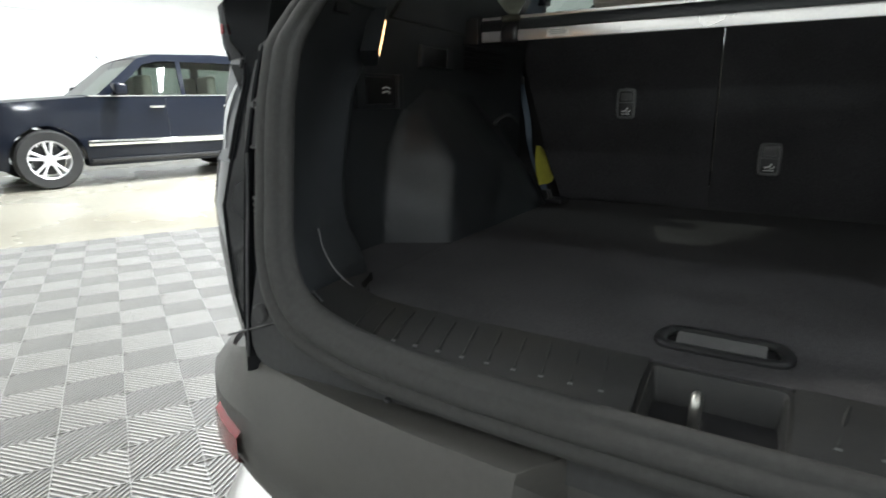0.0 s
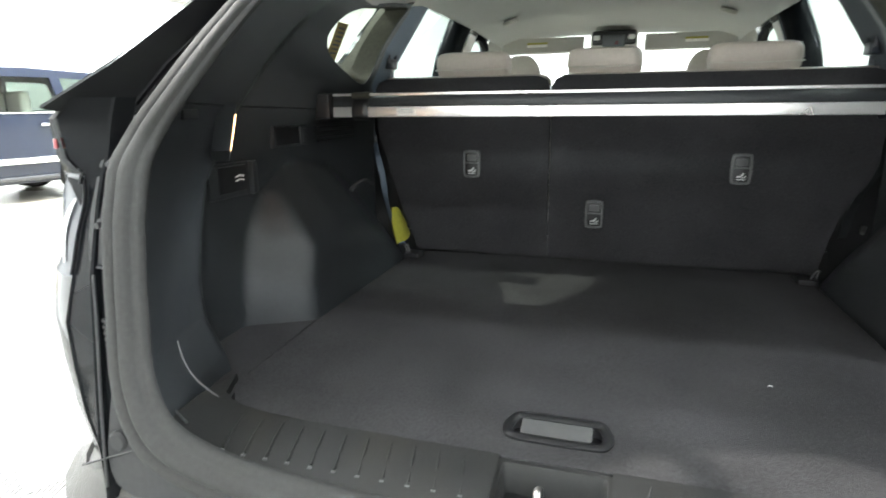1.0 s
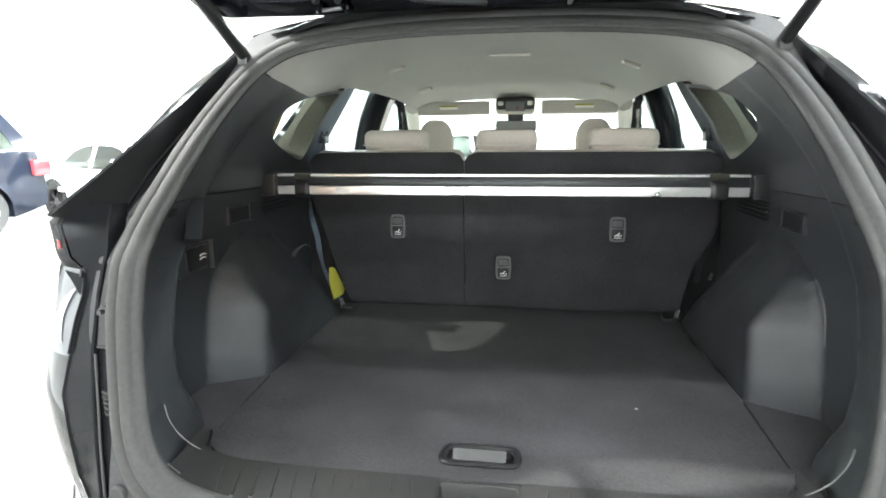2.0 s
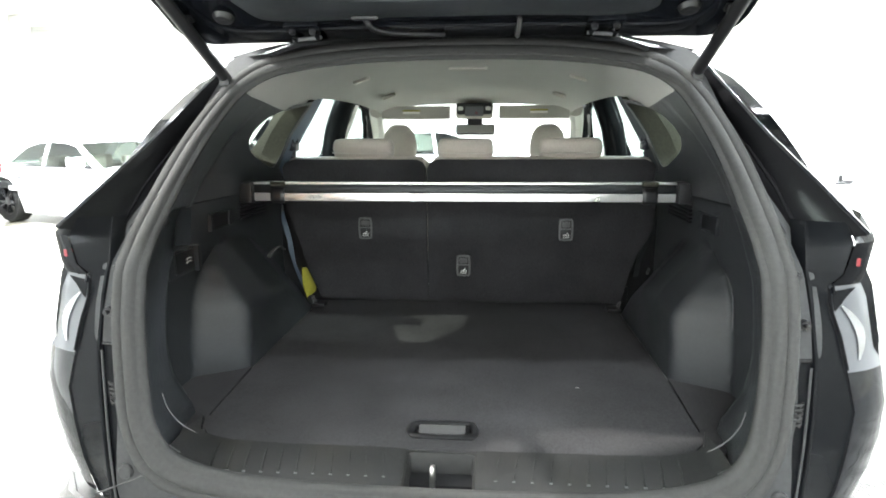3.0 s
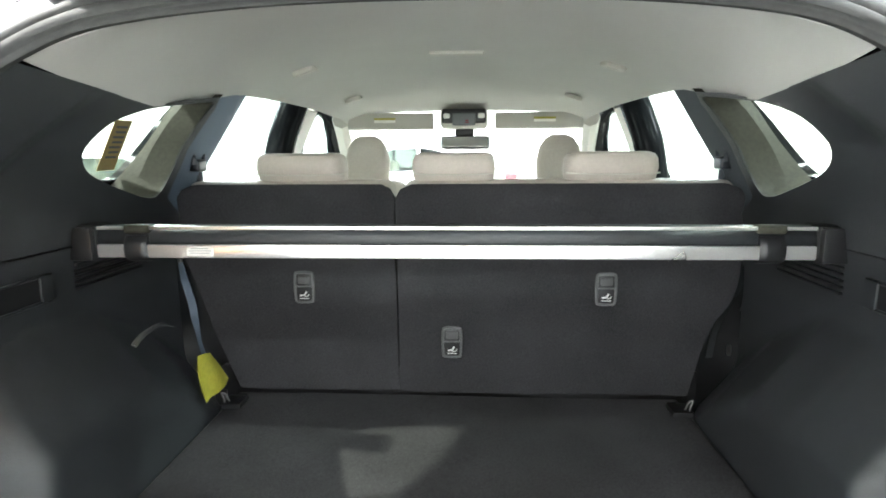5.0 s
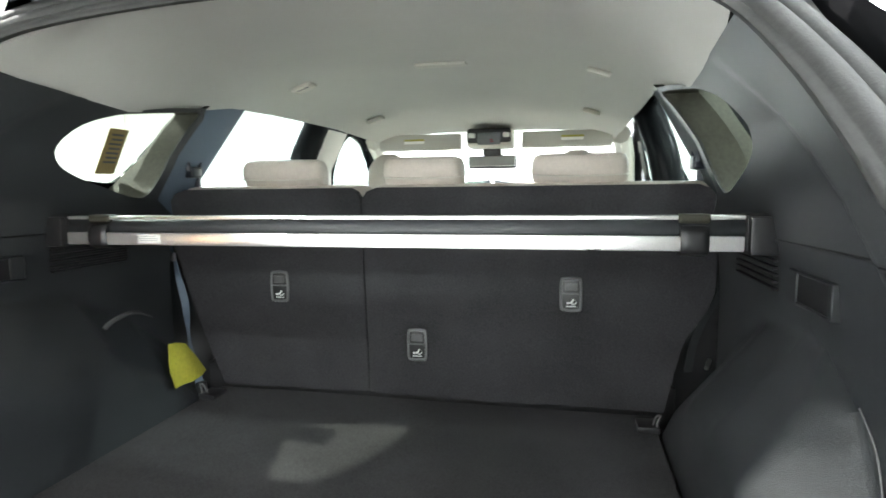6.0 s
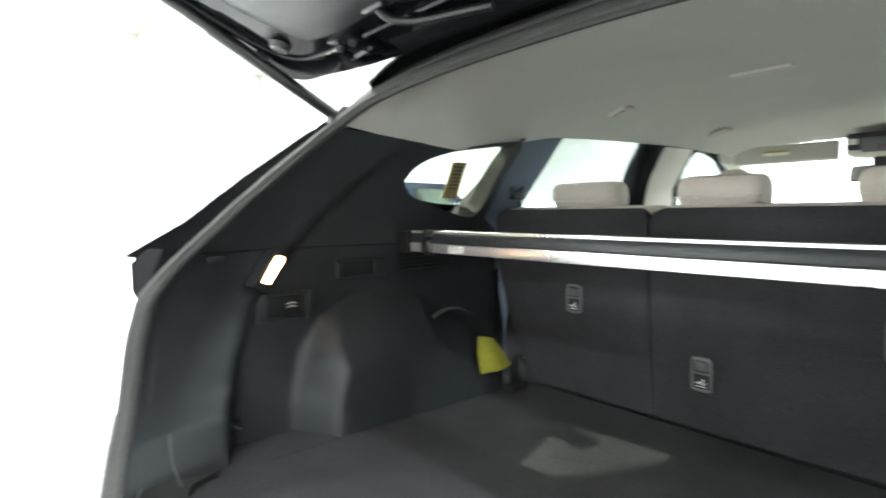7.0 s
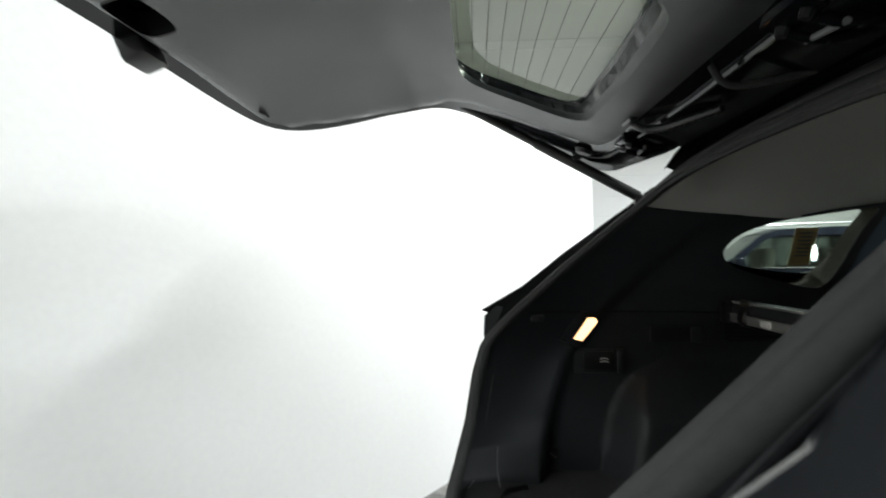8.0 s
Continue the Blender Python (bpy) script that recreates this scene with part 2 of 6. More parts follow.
def sheet(outline, holes, f, step=0.03, thick=(0, 0, 0)):
    """A curved panel: a 2D outline with holes, mapped to 3D by f, with thickness."""
    from mathutils.geometry import delaunay_2d_cdt
    loops = [densify(p, step) for p in [outline, *holes]]
    verts, edges = [], []
    for lp in loops:
        s = len(verts)
        verts += lp
        edges += [(s + i, s + (i + 1) % len(lp)) for i in range(len(lp))]
    solid = [[tuple(v) for v in lp] for lp in loops]
    rim = np.array(verts)
    lo, hi = rim.min(0), rim.max(0)
    for i, u in enumerate(np.arange(lo[0] + step / 2, hi[0], step)):
        for v in np.arange(lo[1] + (step / 2 if i % 2 else step / 4), hi[1], step):
            if ((rim - (u, v)) ** 2).sum(1).min() > (0.55 * step) ** 2 and inside((u, v), solid[0]) and not any(inside((u, v), h) for h in solid[1:]):
                verts.append(Vector((u, v)))
    vs, _, fs, *_ = delaunay_2d_cdt(verts, edges, [], 0, 1e-6)
    bm = bmesh.new()
    th = Vector(thick)
    front = [bm.verts.new(f(*v)) for v in vs]
    faces = []
    for t in fs:
        c = sum((vs[i] for i in t), Vector((0, 0))) / len(t)
        if inside(c, solid[0]) and not any(inside(c, h) for h in solid[1:]):
            faces.append(bm.faces.new([front[i] for i in t]))
    if th.length > 0:
        back = {}
        for fa in list(faces):
            for v in fa.verts:
                if v not in back:
                    back[v] = bm.verts.new(v.co + th)
        edge_use = {}
        for fa in faces:
            vl = list(fa.verts)
            for i in range(len(vl)):
                key = frozenset((vl[i], vl[(i + 1) % len(vl)]))
                edge_use.setdefault(key, []).append((vl[i], vl[(i + 1) % len(vl)]))
        for fa in faces:
            bm.faces.new([back[v] for v in reversed(list(fa.verts))])
        for use in edge_use.values():
            if len(use) == 1:
                a, b = use[0]
                bm.faces.new((b, a, back[a], back[b]))
    bmesh.ops.delete(bm, geom=[v for v in bm.verts if not v.link_faces], context="VERTS")
    return bm


def tube(pts, r, n=8, closed=False, bm=None, flat=1.0, up=(0, 0, 1)):
    """A round bar swept along points; r may be a list."""
    bm = bm or bmesh.new()
    P = [Vector(p) for p in pts]
    k = len(P)
    rings = []
    prev = None
    for i, p in enumerate(P):
        if closed:
            d = P[(i + 1) % k] - P[i - 1]
        else:
            d = P[min(i + 1, k - 1)] - P[max(i - 1, 0)]
        d.normalize()
        a = prev if prev is not None else Vector(up)
        a = a - d * a.dot(d)
        if a.length < 1e-4:
            a = d.orthogonal()
        a.normalize()
        prev = a
        b = d.cross(a)
        rad = r[i] if isinstance(r, (list, tuple)) else r
        rings.append([bm.verts.new(p + (a * math.cos(2 * math.pi * j / n) * flat + b * math.sin(2 * math.pi * j / n)) * rad) for j in range(n)])
    for i in range(k if closed else k - 1):
        A, B = rings[i], rings[(i + 1) % k]
        for j in range(n):
            bm.faces.new((A[j], A[(j + 1) % n], B[(j + 1) % n], B[j]))
    if not closed:
        bm.faces.new(rings[0][::-1])
        bm.faces.new(rings[-1])
    return bm


def rbox(x0, x1, y0, y1, z0, z1, r=0.005, seg=2, bm=None, m=None):
    """A box with rounded edges."""
    out = bm or bmesh.new()
    b = bmesh.new()
    bmesh.ops.create_cube(b, size=1.0, matrix=Matrix.Translation(((x0 + x1) / 2, (y0 + y1) / 2, (z0 + z1) / 2)) @ Matrix.Diagonal((abs(x1 - x0), abs(y1 - y0), abs(z1 - z0), 1)))
    if r:
        bmesh.ops.bevel(b, geom=b.edges[:], offset=r, segments=seg, affect="EDGES", profile=0.6)
    if m is not None:
        bmesh.ops.transform(b, matrix=m, verts=b.verts)
    tmp = bpy.data.meshes.new("tmp")
    b.to_mesh(tmp)
    b.free()
    out.from_mesh(tmp)
    bpy.data.meshes.remove(tmp)
    return out


def loft(rings, closed_ring=True, caps=True, bm=None):
    bm = bm or bmesh.new()
    R = [[bm.verts.new(p) for p in ring] for ring in rings]
    n = len(R[0])
    for A, B in zip(R, R[1:]):
        for j in range(n if closed_ring else n - 1):
            bm.faces.new((A[j], A[(j + 1) % n], B[(j + 1) % n], B[j]))
    if caps and closed_ring:
        bm.faces.new(R[0][::-1])
        bm.faces.new(R[-1])
    return bm


def lathe(profile, n=24, m=None, bm=None, caps=True):
    """Turns (radius, height) pairs about the z axis."""
    bm = bm or bmesh.new()
    rings = []
    for r, h in profile:
        ring = []
        for j in range(n):
            p = Vector((r * math.cos(2 * math.pi * j / n), r * math.sin(2 * math.pi * j / n), h))
            ring.append(bm.verts.new(m @ p if m is not None else p))
        rings.append(ring)
    for A, B in zip(rings, rings[1:]):
        for j in range(n):
            bm.faces.new((A[j], A[(j + 1) % n], B[(j + 1) % n], B[j]))
    if caps:
        bm.faces.new(rings[0][::-1])
        bm.faces.new(rings[-1])
    return bm


def turned(bm, m):
    bmesh.ops.transform(bm, matrix=m, verts=bm.verts)
    return bm


def mirrored(bm):
    bmesh.ops.scale(bm, vec=(-1, 1, 1), verts=bm.verts)
    bmesh.ops.reverse_faces(bm, faces=bm.faces)
    return bm


def mix_rows(rows, v):
    """Linear look-up in (key, value) rows."""
    k = [r[0] for r in rows]
    return float(np.interp(v, k, [r[1] for r in rows]))


# ---- the hall ----
GRID = Matrix.Translation((-4.9, 1.2, 0)) @ Matrix.Rotation(math.atan2(-0.489, 0.872), 4, "Z")   # x along the partition, y away from it


def hall():
    bm = rbox(-11.6, 8.5, -7, 13.5, -0.2, -0.012, 0)
    floor = tagged(part("floor", bm, M_CONCRETE, None), "worn beige polished concrete floor of the hall", "floor", kind="structure")
    ceil = rbox(-11.6, 8.5, -7, 13.5, CEILING + 0.02, CEILING + 0.2, 0)
    for i in range(8):
        y = -6 + i * 2.7
        rbox(-11.6, 8.5, y - 0.09, y + 0.09, CEILING - 0.22, CEILING + 0.016, 0.01, 1, ceil)
    for i in range(6):
        x = -10 + i * 3.4
        rbox(x - 0.05, x + 0.05, -7, 13.5, CEILING - 0.1, CEILING + 0.014, 0.006, 1, ceil)
    tagged(part("ceiling", ceil, M_CEIL, None), "white painted ceiling with shallow beams", "ceiling", kind="structure")
    for name, box in (("wall_west", (-11.8, -11.6, -7.2, 13.7)), ("wall_east", (8.5, 8.7, -7.2, 13.7)), ("wall_south", (-11.6, 8.5, -7.2, -7)), ("wall_north", (-11.6, 8.5, 13.5, 13.7))):
        w = tagged(part(name, rbox(*box, -0.2, CEILING + 0.2, 0), M_WALL, None), "bright white panelled wall of the hall", "wall", kind="structure")
        x0, x1, y0, y1 = box
        for i in range(9):
            z0, z1 = 0.02 + i * 0.44, 0.452 + i * 0.44
            q = {"wall_west": (x1, x1 + 0.014, y0 + 0.2, y1 - 0.2), "wall_east": (x0 - 0.014, x0, y0 + 0.2, y1 - 0.2), "wall_south": (x0, x1, y1, y1 + 0.014), "wall_north": (x0, x1, y0 - 0.014, y0)}[name]
            part("panel", rbox(*q, z0, z1, 0.005, 1), M_WALL, w)
    # the partition close behind the vehicle
    p = tagged(part("wall_partition", turned(rbox(-0.06, 7.4, -0.12, 0, -0.012, 2.47, 0.006, 2), GRID), M_WALL, None), "plain white partition wall along the tiled bay", "wall", kind="structure")
    part("cap", turned(rbox(-0.08, 7.42, -0.14, 0.02, 2.472, 2.50, 0.004, 1), GRID), M_WHITE, p)


hall()


def ceiling_light(x, y):
    top = empty("ceiling_light", "long white ceiling light fitting with a lit diffuser", "lamp", "hall ceiling lights", m=Matrix.Translation((x, y, CEILING - 0.02)))
    fr = rbox(-1.25, 1.25, -0.11, 0.11, -0.1, 0.0, 0.01)
    part("frame", fr, M_WHITE, top)
    part("diffuser", rbox(-1.21, 1.21, -0.08, 0.08, -0.125, -0.102, 0.006), E_TUBE, top, "glowing white diffuser")
    return top


for x, y, _ in TUBES:
    ceiling_light(x, y)
spot = empty("spotlight", "round white ceiling spotlight", "lamp", m=look((-2.93, 1.45, 4.02), (-0.16, 0.78, 0.745)))
part("housing", lathe([(0.16, 0.02), (0.16, 0.16), (0.09, 0.2)], 20), M_WHITE, spot)
part("lens", lathe([(0.001, 0.014), (0.14, 0.012), (0.14, 0.018), (0.001, 0.0185)], 20), E_SPOT, spot)


# ---- the vehicle: shape tables ----
BACK = [(0.5, -0.07), (0.60, -0.07), (0.70, -0.058), (0.72, -0.055), (0.80, -0.028), (0.90, 0.0), (1.03, 0.022), (1.11, 0.045), (1.17, 0.10), (1.30, 0.245), (1.47, 0.447), (1.53, 0.505), (1.56, 0.53), (1.66, 0.62)]
OPENING = [(0, 0.700), (0.14, 0.701), (0.28, 0.705), (0.418, 0.718), (0.512, 0.746), (0.564, 0.803), (0.586, 0.89), (0.593, 1.0), (0.593, 1.10), (0.590, 1.20), (0.583, 1.29), (0.568, 1.38), (0.535, 1.466), (0.475, 1.516), (0.38, 1.541), (0.25, 1.556), (0.12, 1.562)]
SIDE_X = [(0.70, 0.676), (1.05, 0.676), (1.15, 0.667), (1.25, 0.648), (1.35, 0.612), (1.43, 0.562), (1.47, 0.53), (1.52, 0.5)]
BODY_X = [(0.2, 0.84), (0.45, 0.90), (0.75, 0.925), (0.95, 0.925), (1.08, 0.895), (1.2, 0.83), (1.35, 0.755), (1.48, 0.69), (1.58, 0.62), (1.64, 0.53)]


def back_y(z):
    return mix_rows(BACK, z)


def ring_line(offset, dy=0.0, n=5):
    """The opening's edge, moved outward, as a closed line in space."""
    half = smooth_line(OPENING + [(0, 1.563)], n)
    half = [Vector((p[0], p[1])) for p in half]
    full = half[:-1] + [Vector((-p[0], p[1])) for p in reversed(half[1:])]
    out = []
    k = len(full)
    for i in range(k):
        d = (full[(i + 1) % k] - full[i - 1]).normalized()
        q = full[i] + Vector((d[1], -d[0])) * offset
        out.append(Vector((q[0], back_y(q[1]) + dy, q[1])))
    return out


SUV = empty("suv", "black sport utility vehicle with its tailgate open", "car")


def body_shell():
    # the painted flange round the opening
    edge = [(p[0], p[2]) for p in ring_line(0.012)]
    half = [(0, 0.625), (0.3, 0.63), (0.52, 0.645), (0.604, 0.665), (0.618, 0.74), (0.624, 0.82), (0.634, 0.87), (0.637, 0.95), (0.648, 0.962), (0.668, 0.964), (0.674, 0.985), (0.670, 1.05), (0.659, 1.13), (0.646, 1.19), (0.624, 1.26), (0.612, 1.34), (0.603, 1.42), (0.594, 1.49), (0.565, 1.56), (0.3, 1.612), (0, 1.622)]
    half = [(p[0], p[1]) for p in smooth_line(half, 4)]
    outl = half + [(-x, z) for x, z in reversed(half[1:-1])]
    part("opening_flange", sheet(outl, [edge], lambda x, z: (x, back_y(z) + 0.012, z), 0.03, (0, 0.03, 0)), M_JAMB, SUV, "satin black painted opening flange")
    # the rubber seal: one moulding with an inner lip, a bulb and an outer lip
    prof = [(-0.025, 0.008), (-0.0255, -0.003), (-0.021, -0.008), (-0.016, -0.0075), (-0.0135, -0.0095), (-0.011, -0.0155), (-0.004, -0.0195), (0.004, -0.0190), (0.009, -0.0155), (0.0115, -0.0125), (0.014, -0.0150), (0.021, -0.0170), (0.029, -0.0145), (0.034, -0.007), (0.0365, 0.004), (0.034, 0.012), (-0.020, 0.013), (-0.025, 0.008)]
    bm = loft([ring_line(o, dy) for o, dy in prof], True, False)
    bmesh.ops.remove_doubles(bm, verts=bm.verts, dist=0.00001)
    part("weather_seal", bm, M_RUBBER, SUV, "grey-black rubber weather seal round the opening", 60)
    # the sides
    wheel = [(0.85 + 0.38 * math.cos(a), 0.36 + 0.38 * math.sin(a)) for a in np.linspace(math.pi, 0, 14)]
    wheel2 = [(3.55 + 0.38 * math.cos(a), 0.36 + 0.38 * math.sin(a)) for a in np.linspace(math.pi, 0, 14)]
    out = [(0.10, 0.70), (0.12, 0.97), (0.13, 1.13), (0.19, 1.2)] + [(0.27, 1.29), (0.40, 1.395), (0.54, 1.49), (0.72, 1.57), (1.0, 1.61), (1.8, 1.625), (2.5, 1.585), (3.0, 1.38), (3.45, 1.10), (3.9, 1.04), (4.35, 0.92), (4.42, 0.6), (4.38, 0.32)]
    out += [(p[0], p[1]) for p in reversed(wheel2)] + [(3.1, 0.28), (1.3, 0.28)] + [(p[0], p[1]) for p in reversed(wheel)] + [(0.42, 0.36), (0.2, 0.5)]
    quarter = [(p[0], p[1]) for p in smooth_line([(0.71, 1.375), (0.72, 1.335), (0.80, 1.305), (0.95, 1.285), (1.02, 1.30), (1.10, 1.40), (1.16, 1.49), (1.05, 1.505), (0.88, 1.47)], 4, True)]
    rear = [(1.17, 1.14), (1.22, 1.30), (1.38, 1.53), (2.03, 1.54), (2.02, 1.40), (2.01, 1.1), (1.25, 1.1)]
    front = [(2.20, 1.10), (2.22, 1.30), (2.24, 1.53), (2.45, 1.515), (2.75, 1.40), (3.05, 1.25), (3.28, 1.10)]

    def shape(s):
        def f(y, z):
            x = mix_rows(BODY_X, z)
            taper = 0.128 * max(0, 1 - y / 0.75) ** 2 * (1 if z < 1.25 else max(0.3, 1 - (z - 1.25) * 3))
            nose = 0.30 * max(0, (y - 3.5) / 0.9) ** 2
            return (s * (x - taper - nose), y, z)
        return f
    for s in (-1, 1):
        side = part("body_side", sheet(out, [quarter, rear, front], shape(s), 0.06, (-s * 0.03, 0, 0)), M_PAINT, SUV, "glossy black painted body side")
        part("quarter_glass", sheet(quarter, [], lambda y, z: Vector(shape(s)(y, z)) - Vector((s * 0.012, 0, 0)), 0.05), G_TINT, side, "lightly tinted quarter window")
        part("door_glass", sheet(rear, [], lambda y, z: Vector(shape(s)(y, z)) - Vector((s * 0.012, 0, 0)), 0.08), G_CLEAR, side)
        part("door_glass", sheet(front, [], lambda y, z: Vector(shape(s)(y, z)) - Vector((s * 0.012, 0, 0)), 0.08), G_CLEAR, side)
        for wy in (0.85, 3.55):
            tyre = lathe([(0.2, -0.11), (0.33, -0.11), (0.36, -0.08), (0.36, 0.08), (0.33, 0.11), (0.2, 0.11), (0.2, -0.11)], 28, caps=False)
            w = part("wheel", turned(tyre, Matrix.Translation((s * 0.80, wy, 0.36)) @ Matrix.Rotation(math.pi / 2, 4, "Y")), M_TYRE, SUV, "black tyre on an alloy wheel")
            part("rim", turned(lathe([(0.05, -0.09), (0.24, -0.10), (0.24, 0.10), (0.05, 0.09)], 20), Matrix.Translation((s * 0.80, wy, 0.36)) @ Matrix.Rotation(math.pi / 2, 4, "Y")), M_ALLOY, w)
    # roof and bonnet
    R = []
    for y, zc, zs, w in ((0.55, 1.612, 1.555, 0.60), (0.75, 1.635, 1.575, 0.62), (1.1, 1.655, 1.605, 0.60), (1.8, 1.66, 1.61, 0.585), (2.5, 1.63, 1.57, 0.60)):
        R.append([(w * u, y, zc - (zc - zs) * abs(u) ** 3) for u in np.linspace(-1, 1, 15)])
    bm = loft(R, False)
    R = []
    for y, zc, w in ((3.35, 1.06, 0.80), (3.8, 1.04, 0.78), (4.3, 0.94, 0.66), (4.45, 0.75, 0.55)):
        R.append([(w * u, y, zc - 0.06 * u * u) for u in np.linspace(-1, 1, 11)])
    part("roof", bm, M_PAINT, SUV, "glossy black painted roof")
    lip = [[(w * u, y, zc - 0.057 * abs(u) ** 3) for u in np.linspace(-1, 1, 15)] for y, zc, w in ((0.478, 1.602, 0.46), (0.483, 1.613, 0.465), (0.552, 1.6125, 0.56))]
    part("roof_lip", loft(lip, False), M_SATIN, SUV, "black roof edge over the hinges")
    part("bonnet", loft(R, False), M_PAINT, SUV)
    part("nose", rbox(-0.62, 0.62, 4.36, 4.5, 0.3, 0.9, 0.05, 3), M_BUMPER, SUV)
    part("windscreen", sheet([(-0.56, 0), (0.56, 0), (0.70, 1), (-0.70, 1)], [], lambda x, t: (x, 2.52 + 0.78 * t, 1.575 - 0.47 * t - 0.05 * abs(x)), 0.15), G_SCREEN, SUV)
    part("underbody", rbox(-0.78, 0.78, 0.25, 4.2, 0.22, 0.30, 0.02), M_BLACK, SUV)


def bumper():
    # top shelf and rear face of the bumper as one moulding, with the raised centre step
    R = []
    half = [0.0, 0.06, 0.118, 0.124, 0.162, 0.168, 0.22, 0.28, 0.34, 0.40, 0.46, 0.52, 0.58, 0.63, 0.67, 0.70, 0.74, 0.78, 0.82, 0.86, 0.885]
    for x in [-v for v in half[:0:-1]] + half:
        a = abs(x)
        crease = mix_rows([(0, -0.112), (0.17, -0.108), (0.30, -0.101), (0.44, -0.081), (0.56, -0.056), (0.66, -0.030), (0.70, -0.014), (0.76, 0.02), (0.82, 0.07), (0.885, 0.16)], a)
        inner = mix_rows([(0, -0.052), (0.17, -0.048), (0.267, -0.036), (0.406, -0.022), (0.539, -0.016), (0.64, -0.016), (0.70, -0.008), (0.76, 0.026), (0.885, 0.17)], a)
        step = 1 - ease((a - 0.121) / 0.044)
        zt = 0.662 - 0.012 * (a / 0.7) ** 2 - max(0, a - 0.66) * 0.25
        lip = crease + step * (inner - crease + 0.004)
        edge = crease - 0.034
        R.append([(x, inner + 0.05, zt - 0.03), (x, inner + 0.004, zt - 0.012), (x, inner, zt), (x, inner * 0.5 + lip * 0.5, zt - 0.003), (x, lip + 0.003, zt - 0.004), (x, lip, zt - 0.007), (x, lip - 0.003 - step * 0.006, zt - 0.012 - step * 0.05), (x, edge + 0.005 - 0.006 * (1 - step), 0.575 + 0.012 * step), (x, edge - 0.004, 0.52), (x, edge + 0.006, 0.47), (x, edge + 0.04, 0.40), (x, edge + 0.10, 0.36)])
    part("rear_bumper", loft(R, False), M_BUMPER, SUV, "scuffed grey plastic rear bumper", 22)
    for s in (-1, 1):
        part("clip_head", lathe([(0.001, 0.003), (0.004, 0.003), (0.006, 0), (0.001, -0.002)], 10, Matrix.Translation((s * 0.50, -0.042, 0.657))), M_BLACK, SUV)
        part("clip_head", lathe([(0.001, 0.003), (0.004, 0.003), (0.006, 0), (0.001, -0.002)], 10, Matrix.Translation((s * 0.36, -0.055, 0.6605))), M_BLACK, SUV)
    R = []
    for u in np.linspace(-1, 1, 25):
        x = 0.86 * u
        a = abs(x)
        e = -0.115 + 0.06 * (a / 0.65) ** 2 + max(0, a - 0.68) ** 2 * 8
        R.append([(x, e + 0.03, 0.42), (x, e - 0.03, 0.36), (x, e - 0.02, 0.29), (x, e + 0.06, 0.26)])
    part("bumper_skid", loft(R, False), M_SILVER, SUV, "silver lower bumper guard")
    for s in (-1, 1):
        pts = []
        for aa in (0.625, 0.65, 0.68, 0.71):
            e = mix_rows([(0.56, -0.056), (0.66, -0.030), (0.70, -0.014), (0.76, 0.02)], aa) - 0.042
            k = (aa - 0.625) / 0.085
            pts.append([(s * aa, e + 0.008, 0.487 + 0.006 * k), (s * (aa + 0.001), e - 0.004, 0.496), (s * (aa + 0.001), e - 0.004, 0.536 + 0.012 * k), (s * aa, e + 0.008, 0.546 + 0.014 * k)])
        part("reflector", loft(pts, False), M_RED, SUV, "red bumper reflector")


